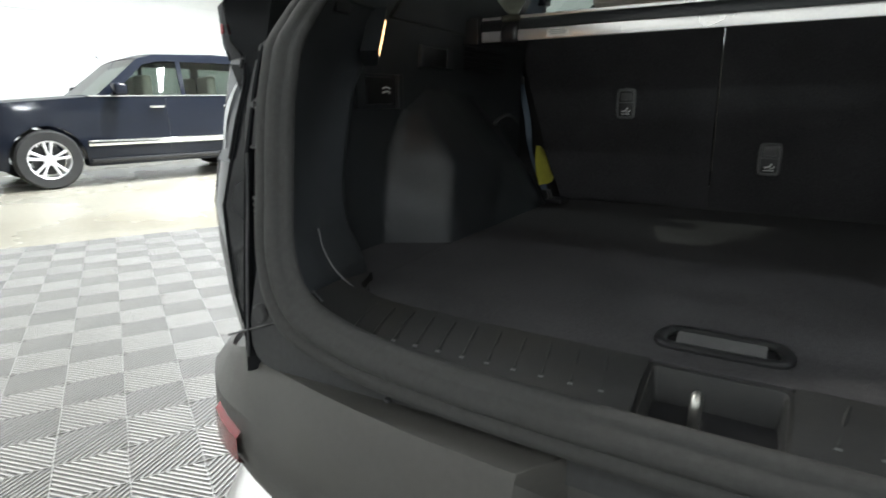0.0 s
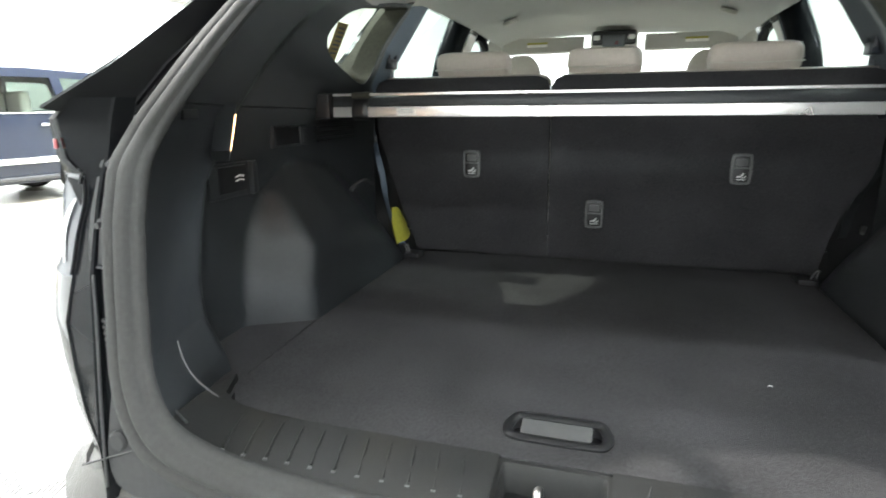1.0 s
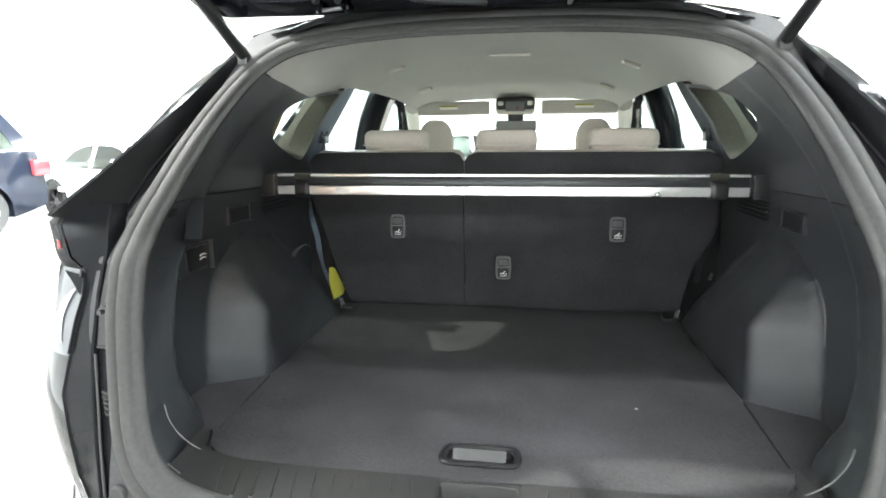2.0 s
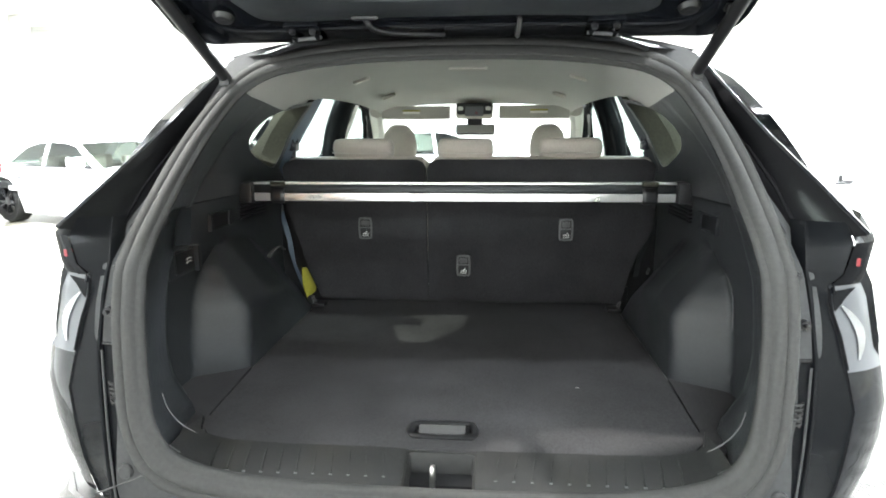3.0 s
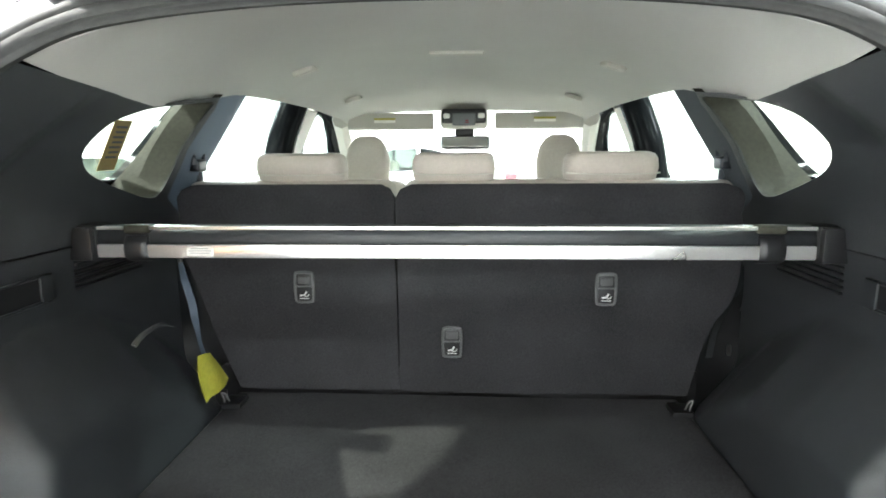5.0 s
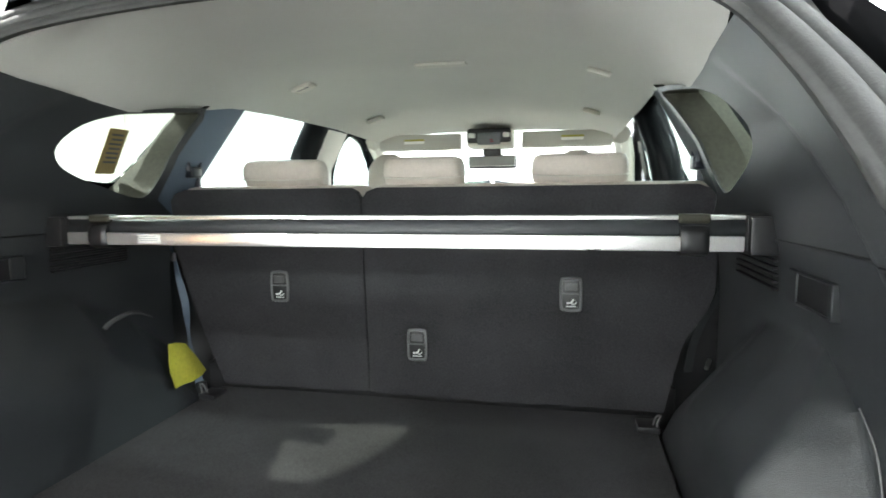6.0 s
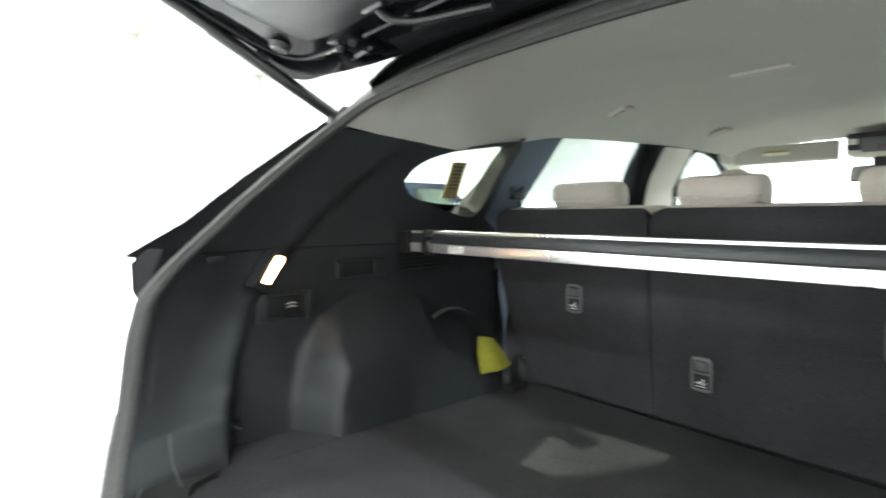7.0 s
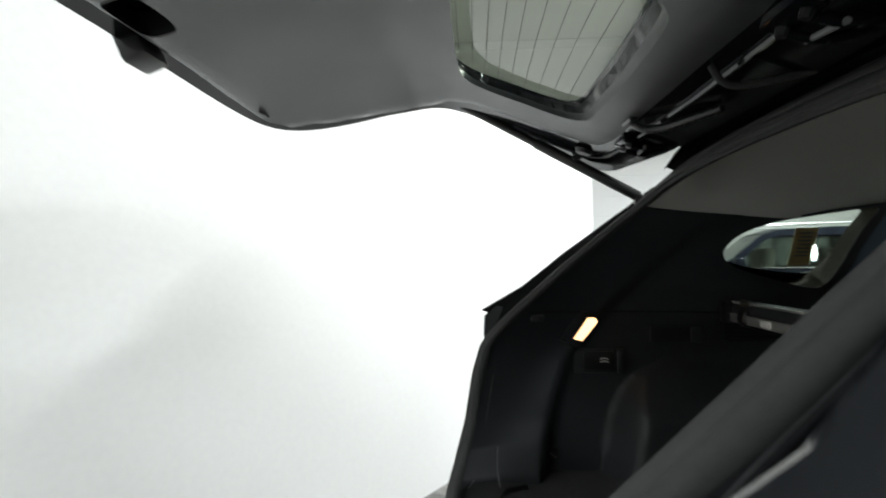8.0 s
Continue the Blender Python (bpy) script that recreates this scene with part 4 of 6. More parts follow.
def headliner():
    half = [(0, 0.545), (0.2, 0.540), (0.36, 0.528), (0.46, 0.508), (0.528, 0.458), (0.545, 0.55), (0.553, 0.68), (0.557, 0.816), (0.56, 0.95), (0.56, 1.06), (0.557, 1.2), (0.57, 1.45), (0.58, 1.7), (0.58, 2.1), (0.575, 2.35), (0.555, 2.52), (0, 2.56)]
    out = half + [(-x, y) for x, y in reversed(half[1:-1])]
    ZC = [(0.44, 1.535), (0.5, 1.546), (0.545, 1.556), (0.565, 1.576), (0.60, 1.593), (0.66, 1.602), (0.80, 1.606), (1.2, 1.611), (1.8, 1.60), (2.2, 1.575), (2.56, 1.528)]
    ZE = [(0.44, 1.466), (0.6, 1.45), (0.82, 1.430), (0.93, 1.446), (1.06, 1.464), (1.2, 1.487), (1.45, 1.498), (1.7, 1.503), (2.0, 1.504), (2.4, 1.487), (2.56, 1.45)]
    XE = [(0.44, 0.528), (0.82, 0.557), (1.06, 0.56), (1.2, 0.557), (1.45, 0.57), (1.7, 0.58), (2.1, 0.58), (2.56, 0.553)]

    def f(x, y):
        u = min(1.0, abs(x) / mix_rows(XE, y))
        zc, ze = mix_rows(ZC, y), mix_rows(ZE, y)
        return (x, y, zc - (zc - ze) * (0.25 * u ** 2 + 0.75 * u ** 6))
    hl = part("headliner", sheet(out, [], f, 0.035, (0, 0, 0.012)), M_HEADLINER, SUV, "pale grey woven headliner")
    for s in (-1, 1):
        for y, w in ((1.48, 0.08), (2.18, 0.09)):
            x = s * (0.433 if y < 2 else 0.44)
            z = f(x, y)[2]
            m = Matrix.Translation((x, y - w, z - 0.006)) @ Matrix.Rotation(s * 0.32, 4, "Y")
            hk = part("coat_hook", rbox(-0.034, 0.034, -0.027, 0.027, -0.006, 0.008, 0.012, 4, None, m), M_BEIGEP, hl, "folding beige coat hook on an oval base")
            # grey pad in place of the shaded slot in the beige base
            part("hook_slot_shade", rbox(-0.020, 0.020, -0.0285, -0.012, -0.0085, -0.004, 0.004, 3, None, m), M_FRAME, hk)
            part("hook_bar", rbox(-0.030, 0.030, -0.034, -0.026, -0.011, 0.001, 0.004, 3, None, m), M_BEIGEP, hk)
    part("antenna_cover", rbox(-0.075, 0.075, 1.34, 1.38, 1.600, 1.611, 0.006), M_BEIGEP, hl, "pale oval roof light cover")
    for x in (-0.16, 0.2):
        part("clip", lathe([(0.001, 0), (0.013, 0.0), (0.013, 0.004), (0.001, 0.004)], 14, Matrix.Translation((x, 0.62, f(x, 0.62)[2] - 0.003))), M_BEIGEP, hl)
    for s in (-1, 1):
        x = s * 0.352
        v = part("sun_visor", turned(rbox(-0.203, 0.203, -0.011, 0.011, -0.039, 0.039, 0.0105, 4), Matrix.Translation((s * 0.345, 2.458, 1.476)) @ Matrix.Rotation(radians(-12), 4, "X")), M_VISOR, SUV, "pale beige sun visor folded up")
        part("warning_label", turned(rbox(-0.05, 0.05, -0.0125, -0.0105, -0.011, 0.011, 0.0005, 1), Matrix.Translation((x + s * 0.02, 2.458, 1.478)) @ Matrix.Rotation(radians(-12), 4, "X")), M_PAPER, v, "white and yellow warning label")
        part("label_band", turned(rbox(-0.05, 0.05, -0.0145, -0.0127, 0.002, 0.011, 0.0003, 1), Matrix.Translation((x + s * 0.02, 2.458, 1.478)) @ Matrix.Rotation(radians(-12), 4, "X")), M_YELLOW, v)
    oc = part("overhead_console", rbox(-0.108, 0.108, 2.38, 2.56, 1.440, 1.53, 0.024, 3), M_BEIGEP, SUV, "beige overhead console with a dark display")
    part("surround", rbox(-0.100, 0.100, 2.372, 2.384, 1.462, 1.526, 0.012, 3), M_BLACK, oc, "dark console surround")
    part("display", rbox(-0.052, 0.052, 2.367, 2.374, 1.452, 1.506, 0.006, 3), M_CONSOLE, oc, "grey display panel with red text")
    for k, w in enumerate((0.018, 0.014)):
        part("warning_light", rbox(0.004 + k * 0.002, 0.004 + w + k * 0.002, 2.3645, 2.3668, 1.464 + 0.008 * k, 1.468 + 0.008 * k, 0.0006, 1), M_RED, oc)
    part("display_text", rbox(-0.030, 0.020, 2.3645, 2.3668, 1.487, 1.491, 0.0006, 1), M_FRAME, oc)
    for s in (-1, 1):
        part("map_lamp", rbox(s * 0.064, s * 0.094, 2.366, 2.378, 1.484, 1.506, 0.007, 3), M_PAPER, oc)
    tilt = Matrix.Translation((0.004, 2.46, 1.378)) @ Matrix.Rotation(radians(-9), 4, "X")
    mir = part("rear_mirror", rbox(-0.115, 0.115, -0.01, 0.022, -0.031, 0.031, 0.014, 3, None, tilt), M_BLACK, SUV, "interior mirror in a black frame")
    part("mirror_glass", rbox(-0.106, 0.106, -0.0145, -0.0105, -0.024, 0.024, 0.002, 1, None, tilt), M_CHROME, mir)
    part("mirror_stem", rbox(-0.045, 0.045, 2.478, 2.56, 1.405, 1.45, 0.012, 2), M_BLACK, mir)


def seat_half(x0, x1, heads, latches):
    """One part of the split rear bench; x0 < x1."""
    def lim(z, x):
        w = mix_rows([(0.75, 0.545), (0.83, 0.576), (0.91, 0.603), (1.0, 0.626), (1.09, 0.656), (1.17, 0.668), (1.25, 0.662)], z)
        v = mix_rows([(0.75, 0.575), (0.83, 0.592), (0.884, 0.601), (0.92, 0.612), (0.955, 0.634), (0.985, 0.655), (1.03, 0.668), (1.17, 0.672), (1.25, 0.664)], z)
        return max(-w, min(v, x))
    zs = [0.744, 0.80, 0.85, 0.90, 0.93, 0.96, 0.99, 1.03, 1.10, 1.17, 1.235]
    left = [(lim(z, x0), z) for z in zs]
    right = [(lim(z, x1), z) for z in zs]
    out = left + [(lim(1.235, x0) + 0.012, 1.255), (lim(1.235, x0) + 0.035, 1.265), (lim(1.235, x1) - 0.035, 1.265), (lim(1.235, x1) - 0.012, 1.255)] + right[::-1]
    cx = (x0 + x1) / 2
    hw = (x1 - x0) / 2

    def f(x, z):
        # the felt face bulges a little and rolls over at its rims
        d = min(1, (hw - abs(x - cx)) / 0.02) if abs(x - cx) < hw else 0
        top = min(1, (1.265 - z) / 0.03)
        roll = (1 - max(0, d)) ** 2 * 0.008 + (1 - max(0, top)) ** 2 * 0.02
        lean = 1.085 - (z - 0.75) * 0.055
        return (x, lean + roll + 0.0025 * math.sin(x * 9 + z * 5), z)
    back = part("rear_backrest", sheet(out, [], f, 0.03, (0, 0.03, 0)), M_SEATBACK, SUV, "black felt-backed rear seat backrest")
    bm = rbox(x0 + 0.012, x1 - 0.012, 1.10, 1.23, 1.16, 1.272, 0.03, 3)
    rbox(max(x0 + 0.012, -0.50), min(x1 - 0.012, 0.50), 1.125, 1.25, 0.80, 1.20, 0.03, 3, bm)
    part("backrest_cushion", bm, M_BEIGE, back, "beige leather front of the backrest")
    for hx, w in heads:
        h = bmesh.new()
        R = []
        for z, wx, dy, yo in ((1.262, 0.82, 0.035, 0.01), (1.275, 0.97, 0.048, 0.006), (1.30, 1.0, 0.052, 0.0), (1.322, 0.98, 0.05, -0.002), (1.334, 0.92, 0.042, -0.002), (1.339, 0.80, 0.026, 0)):
            ring = []
            for a in np.linspace(0, 2 * math.pi, 28, endpoint=False):
                cxx, sy = math.cos(a), math.sin(a)
                ring.append((hx + w / 2 * wx * math.copysign(abs(cxx) ** 0.45, cxx), 1.16 + yo + dy * math.copysign(abs(sy) ** 0.6, sy), z))
            R.append(ring)
        loft(R, bm=h)
        hr = part("headrest", h, M_BEIGE, back, "beige leather headrest with stitched seam")
        part("piping", tube([Vector((hx + w / 2 * 0.985 * u, 1.16 - 0.0525 * (1 - abs(u) ** 8 * 0.35), 1.286 + 0.003 * u * u)) for u in np.linspace(-1, 1, 17)], 0.0018, 5), M_BEIGEP, hr)
    for lx, lz in latches:
        y = f(lx, lz)[1]
        fr = bmesh.new()
        loop = [Vector((lx + p[0], y - 0.003, lz + p[1])) for p in smooth_line([(-0.013, -0.038), (0.013, -0.038), (0.0215, -0.030), (0.0215, 0.027), (0.013, 0.035), (-0.013, 0.035), (-0.0215, 0.027), (-0.0215, -0.030)], 3, True)]
        tube(loop, 0.0038, 8, True, fr)
        la = part("release_latch", fr, M_FRAME, back, "grey framed seat release latch")
        part("latch_plate", rbox(lx - 0.022, lx + 0.022, y - 0.004, y + 0.004, lz - 0.037, lz + 0.034, 0.003), M_BLACK, la)
        part("latch_slot", rbox(lx - 0.014, lx + 0.014, y - 0.008, y - 0.004, lz + 0.008, lz + 0.026, 0.003), M_PADDLE, la)
        part("latch_bar", rbox(lx - 0.021, lx + 0.021, y - 0.010, y - 0.004, lz + 0.000, lz + 0.003, 0.001, 1), M_FRAME, la)
        for k, line in enumerate((((-0.011, -0.029), (0.012, -0.029)), ((-0.010, -0.022), (0.001, -0.020), (0.006, -0.012)), ((0.001, -0.024), (0.010, -0.023), (0.012, -0.018)))):
            part("latch_mark", tube([(lx + p[0], y - 0.006, lz + p[1]) for p in line], (0.0012, 0.0023, 0.0013)[k], 6), M_WHITE, la, "white folding-seat mark")


def seat_surround():
    part("seat_base_cover", rbox(-0.60, 0.60, 1.095, 1.12, 0.66, 0.80, 0.004), M_BLACK, SUV)
    for s in (-1, 1):
        part("seat_side_filler", rbox(s * 0.50, s * 0.745, 1.118, 1.135, 0.66, 1.235, 0.004), M_BLACK, SUV)


def front_seats():
    for s in (-1, 1):
        x = s * 0.39
        R = []
        for z, w, d in ((0.75, 0.25, 0.10), (0.95, 0.25, 0.10), (1.10, 0.23, 0.08), (1.20, 0.19, 0.06), (1.225, 0.15, 0.04)):
            R.append([(x + w * math.copysign(abs(math.cos(a)) ** 0.5, math.cos(a)), 2.02 + 0.15 * (0.9 - z) + d * math.sin(a), z) for a in np.linspace(0, 2 * math.pi, 24, endpoint=False)])
        st = part("front_seat", loft(R), M_BEIGE, SUV, "beige leather front seat")
        R = []
        for z, w, d in ((1.19, 0.072, 0.04), (1.22, 0.088, 0.05), (1.30, 0.092, 0.052), (1.355, 0.080, 0.048), (1.388, 0.056, 0.038), (1.402, 0.03, 0.018)):
            R.append([(x + w * math.copysign(abs(math.cos(a)) ** 0.7, math.cos(a)), 2.09 + d * math.sin(a), z) for a in np.linspace(0, 2 * math.pi, 24, endpoint=False)])
        part("headrest", loft(R), M_BEIGE, st, "rounded beige headrest")


def cabin_sides():
    for s in (-1, 1):
        # pillar behind the rear door, with belt; door inner frames
        c = [(1.02, 1.19), (1.00, 1.25), (1.02, 1.325), (1.04, 1.40), (1.06, 1.466), (1.27, 1.496), (1.225, 1.40), (1.17, 1.28), (1.15, 1.22), (1.14, 1.19)]
        # same trim both sides: brighter left and dimmer right put into the colour
        p = part("rear_pillar_trim", sheet(c, [], lambda y, z: (s * (0.662 - 0.46 * max(0, z - 1.265)), y, z), 0.03, (s * 0.02, 0.02, 0)), M_BELT if s < 0 else M_TRIM2, SUV, "pillar trim beside the rear seat, its tone set by each side's light")
        inb = lambda z: 0.745 - 0.36 * max(0, z - 1.34)
        b = [(1.90, 1.06), (1.91, 1.34), (1.93, 1.53), (2.26, 1.53), (2.20, 1.34), (2.18, 1.06)]
        part("centre_pillar_trim", sheet(b, [], lambda y, z: (s * (inb(z) - 0.045), y, z), 0.05, (s * 0.02, 0, 0)), M_BEIGEP, SUV, "pale centre pillar trim")
        part("door_seal", tube(smooth_line([(s * 0.725, 1.85, 1.06), (s * 0.680, 1.86, 1.34), (s * 0.650, 1.885, 1.45), (s * 0.622, 1.915, 1.535)], 4), 0.052, 10), M_SATIN, SUV, "black rear door frame and seal")
        bm = tube(smooth_line([(s * inb(1.06), 2.27, 1.06), (s * inb(1.34), 2.28, 1.34), (s * 0.675, 2.31, 1.515), (s * 0.665, 2.5, 1.505), (s * 0.69, 2.75, 1.42), (s * 0.74, 3.2, 1.15)], 4), 0.024, 6)
        part("door_seal", bm, M_SATIN, SUV, "black front door frame and seal")
        bm = tube([(s * 0.585, 2.48, 1.49), (s * 0.63, 2.75, 1.41), (s * 0.70, 3.25, 1.12)], 0.045, 8)
        part("front_pillar_trim", bm, M_BEIGEP, SUV)
        part("door_card", sheet([(1.15, 0.5), (3.2, 0.5), (3.2, 1.10), (1.15, 1.13)], [], lambda y, z: (s * 0.74, y, z), 0.2, (s * 0.05, 0, 0)), M_BEIGEP, SUV)
    part("dashboard", rbox(-0.70, 0.70, 2.75, 3.3, 0.7, 1.06, 0.06, 3), M_TRIM, SUV)
    part("cabin_floor", rbox(-0.76, 0.76, 1.25, 3.3, 0.32, 0.40, 0.01), M_CARPET, SUV)


def belts():
    # left belt hanging beside the backrest, with a yellow tag; right belt plain
    path = smooth_line([(-0.686, 1.06, 1.15), (-0.684, 1.088, 1.09), (-0.676, 1.092, 1.03), (-0.662, 1.092, 0.97), (-0.652, 1.085, 0.91), (-0.630, 1.06, 0.86), (-0.585, 1.02, 0.80), (-0.56, 1.0, 0.765)], 5)
    bm = bmesh.new()
    R = []
    for i, p in enumerate(path):
        a = 0.55 * math.sin(i * 0.33)
        c, d = 0.009 * math.cos(a), 0.009 * math.sin(a)
        R.append([(p[0] - c, p[1] + d, p[2]), (p[0] + c, p[1] - d, p[2]), (p[0] + c, p[1] - d + 0.002, p[2]), (p[0] - c, p[1] + d + 0.002, p[2])])
    belt = part("seat_belt", loft(R, bm=bm), M_BELT, SUV, "blue-grey seat belt webbing beside the backrest")
    part("buckle", rbox(-0.699, -0.672, 1.074, 1.086, 1.075, 1.098, 0.003), M_FRAME, belt)
    part("belt_end", rbox(-0.572, -0.548, 0.992, 1.012, 0.742, 0.775, 0.004), M_BLACK, belt)
    bm = sheet([(0.870, 0.912), (0.90, 0.907), (0.933, 0.896), (0.968, 0.85), (0.993, 0.811), (0.93, 0.802), (0.868, 0.806)], [], lambda y, z: (-0.546 + 0.12 * (0.912 - z) + 0.004 * math.sin(y * 60 + z * 40), y, z), 0.012, (0.0015, 0, 0))
    part("tag", bm, M_YELLOW, belt, "yellow cloth belt tag")
    path = smooth_line([(0.690, 1.06, 1.15), (0.690, 1.085, 1.08), (0.684, 1.095, 1.02), (0.655, 1.10, 0.96), (0.635, 1.10, 0.90), (0.625, 1.095, 0.84)], 5)
    R = [[(p[0] - 0.010, p[1] - 0.004, p[2]), (p[0] + 0.010, p[1] + 0.004, p[2]), (p[0] + 0.010, p[1] + 0.0065, p[2]), (p[0] - 0.010, p[1] - 0.0015, p[2])] for p in path]
    belt = part("seat_belt", loft(R), M_TRIM, SUV, "dark seat belt webbing beside the backrest")
    part("buckle", rbox(0.678, 0.704, 1.070, 1.084, 1.075, 1.098, 0.003), M_FRAME, belt)
    part("release_rod", tube(smooth_line([(0.690, 1.078, 1.035), (0.689, 1.074, 1.0), (0.682, 1.076, 0.965)], 5), 0.003, 8), M_FRAME, SUV, "grey steel seat release rod")
    part("pivot_pin", tube([(0.655, 1.06, 0.862), (0.668, 1.09, 0.872)], 0.005, 8), M_STEEL, SUV)
    for s in (-1, 1):
        bm = tube([(s * 0.655, 1.15, 1.34), (s * 0.66, 1.17, 1.24), (s * 0.66, 1.15, 1.12)], 0.018, 6, flat=0.3)
        bl = part("shoulder_belt", bm, M_NAVYP, SUV, "dark blue shoulder belt on its guide")
        gd = rbox(s * 0.622, s * 0.650, 1.105, 1.150, 1.296, 1.326, 0.007, 3)
        part("belt_guide", gd, M_NAVYP, bl, "dark blue plastic belt guide")
        for y0 in (1.102, 1.148):
            part("guide_horn", tube(smooth_line([(s * 0.634, y0 + 0.002, 1.315), (s * 0.632, y0, 1.328), (s * 0.630, y0 + (0.004 if y0 > 1.12 else -0.004), 1.338)], 3), [0.008 - 0.0006 * i for i in range(7)], 8), M_NAVYP, bl)


def side_fittings():
    # lamp and switch on the left trim
    bm = sheet([(0.275, 1.117), (0.302, 1.108), (0.348, 1.158), (0.34, 1.170), (0.316, 1.172)], [], lambda y, z: (-0.621 - 0.71 * (y - 0.306) + 0.25 * (z - 1.14), y + 0.004, z), 0.01, (-0.001, -0.0007, 0))
    cl = part("cargo_lamp", bm, E_WARM, SUV, "lit warm white cargo lamp")
    bm = sheet([(0.250, 1.112), (0.292, 1.090), (0.358, 1.150), (0.352, 1.184), (0.308, 1.190)], [], lambda y, z: (-0.621 - 0.71 * (y - 0.306) + 0.25 * (z - 1.14) - 0.0006, y + 0.0036, z), 0.01, (-0.03, -0.012, 0))
    part("lamp_base", bm, M_TRIM, cl)
    pl = part("switch_panel", rbox(-0.680, -0.668, 0.29, 0.425, 1.012, 1.08, 0.005), M_TRIM, SUV, "black switch panel with white seat symbols")
    part("switch_well", rbox(-0.670, -0.664, 0.315, 0.40, 1.022, 1.074, 0.004), M_BLACK, pl)
    part("switch_edge", rbox(-0.670, -0.656, 0.408, 0.425, 1.012, 1.08, 0.004), M_TRIM, pl)
    for z in (1.044, 1.052):
        part("switch_mark", tube([(-0.662, 0.36, z), (-0.662, 0.372, z + 0.003), (-0.662, 0.384, z)], 0.0018, 5), M_WHITE, pl)
    # pale grey arc on the left housing: a recessed hook's highlight built as shape
    ring = smooth_line([(-0.616, 0.768, 0.970), (-0.611, 0.785, 0.982), (-0.606, 0.815, 0.990), (-0.606, 0.855, 0.987), (-0.609, 0.905, 0.966)], 5)
    part("housing_glint", tube(ring, [0.006 - 0.0045 * (i / (len(ring) - 1)) ** 2 for i in range(len(ring))], 8), M_PADDLE, SUV, "pale arc standing for the highlight on a recessed hook rim of the wheel housing")
    for s in (-1, 1):
        kb = part("side_hook", rbox(s * 0.658, s * 0.674, 0.212, 0.238, 0.776, 0.800, 0.004), M_BLACK, SUV, "small black tie-down on the side trim")
        part("hook_loop", tube(smooth_line([(s * 0.660, 0.216, 0.792), (s * 0.650, 0.222, 0.790), (s * 0.648, 0.229, 0.784), (s * 0.660, 0.234, 0.780)], 4), 0.002, 6), M_STEEL, kb)


def cargo_cover():
    """The roller cover's cassette, lying in its two sockets."""
    top = empty("cargo_cover", "rolled cargo cover with a dark cassette and two silver strips", "cargo cover", m=Matrix.Translation((0, 0.72, 1.15)))
    R = []
    for x in (-0.648, -0.64, 0.64, 0.648):
        k = 0.75 if abs(x) > 0.645 else 1
        R.append([(x, 0.012 + 0.026 * k * math.cos(a), 0.042 + 0.024 * k * math.sin(a)) for a in np.linspace(0, 2 * math.pi, 24, endpoint=False)])
    part("cassette", loft(R), M_TRIM, top, "charcoal cassette tube")
    part("lower_strip", rbox(-0.62, 0.62, -0.022, -0.014, 0.010, 0.034, 0.003), M_SILVER, top, "wide bright silver strip")
    part("upper_strip", rbox(-0.622, 0.622, -0.015, -0.009, 0.0595, 0.0655, 0.0012, 2), M_SILVER, top, "thin bright strip")
    lab = part("label", rbox(-0.455, -0.407, -0.0238, -0.0222, 0.0135, 0.0305, 0.0003, 1), M_PAPER, top, "small white paper label")
    for k, (w, z) in enumerate(((0.016, 0.0265), (0.021, 0.0225), (0.018, 0.0185))):
        part("print_bar", rbox(-0.431 - w, -0.431 + w, -0.0246, -0.0239, z, z + 0.002, 0.0002, 1), M_LABELBAR, lab)
    for s in (-1, 1):
        cx = s * 0.548
        bow = smooth_line([(-0.018, 0.050), (-0.026, 0.040), (-0.028, 0.022), (-0.024, 0.008), (-0.010, 0.002)], 3)
        R = []
        for u in np.linspace(-1, 1, 9):
            k = (1 - abs(u) ** 6) * 0.005
            R.append([(cx + 0.021 * u, p[0] - k + 0.004, p[1]) for p in bow] + [(cx + 0.021 * u, 0.012, 0.004), (cx + 0.021 * u, 0.012, 0.050)])
        part("clip", loft(R), M_BLACK, top, "rounded black wrap clip")
        part("clip_tab", rbox(cx - 0.024, cx + 0.024, -0.019, 0.006, 0.0535, 0.0685, 0.006, 3), M_OLIVE, top)
        part("end_cap", rbox(s * 0.622, s * 0.668, -0.018, 0.036, 0.010, 0.068, 0.006), M_SCUFF, top)
        part("pull_tab", rbox(s * 0.624, s * 0.652, -0.024, -0.016, 0.050, 0.061, 0.003), M_BLACK, top)
        part("tab_tip", rbox(s * 0.648, s * 0.653, -0.0255, -0.0235, 0.052, 0.059, 0.0006, 1), M_FRAME, top)


# ---- tailgate ----
HINGE = Vector((0, 0.475, 1.585))
GATE = Matrix.Translation(HINGE) @ Matrix.Rotation(radians(-67.0), 4, "X") @ Matrix.Translation(-HINGE)
GATE_Y = [(0.66, -0.085), (0.80, -0.06), (1.0, -0.025), (1.10, 0.0), (1.16, 0.045), (1.30, 0.19), (1.44, 0.352), (1.50, 0.395), (1.60, 0.448)]


def gate_y(x, z):
    return mix_rows(GATE_Y, z) + 0.07 * (abs(x) / 0.65) ** 2.5 * mix_rows([(1.08, 1.0), (1.2, 0.4), (1.42, 0.4), (1.5, 0.8)], z)


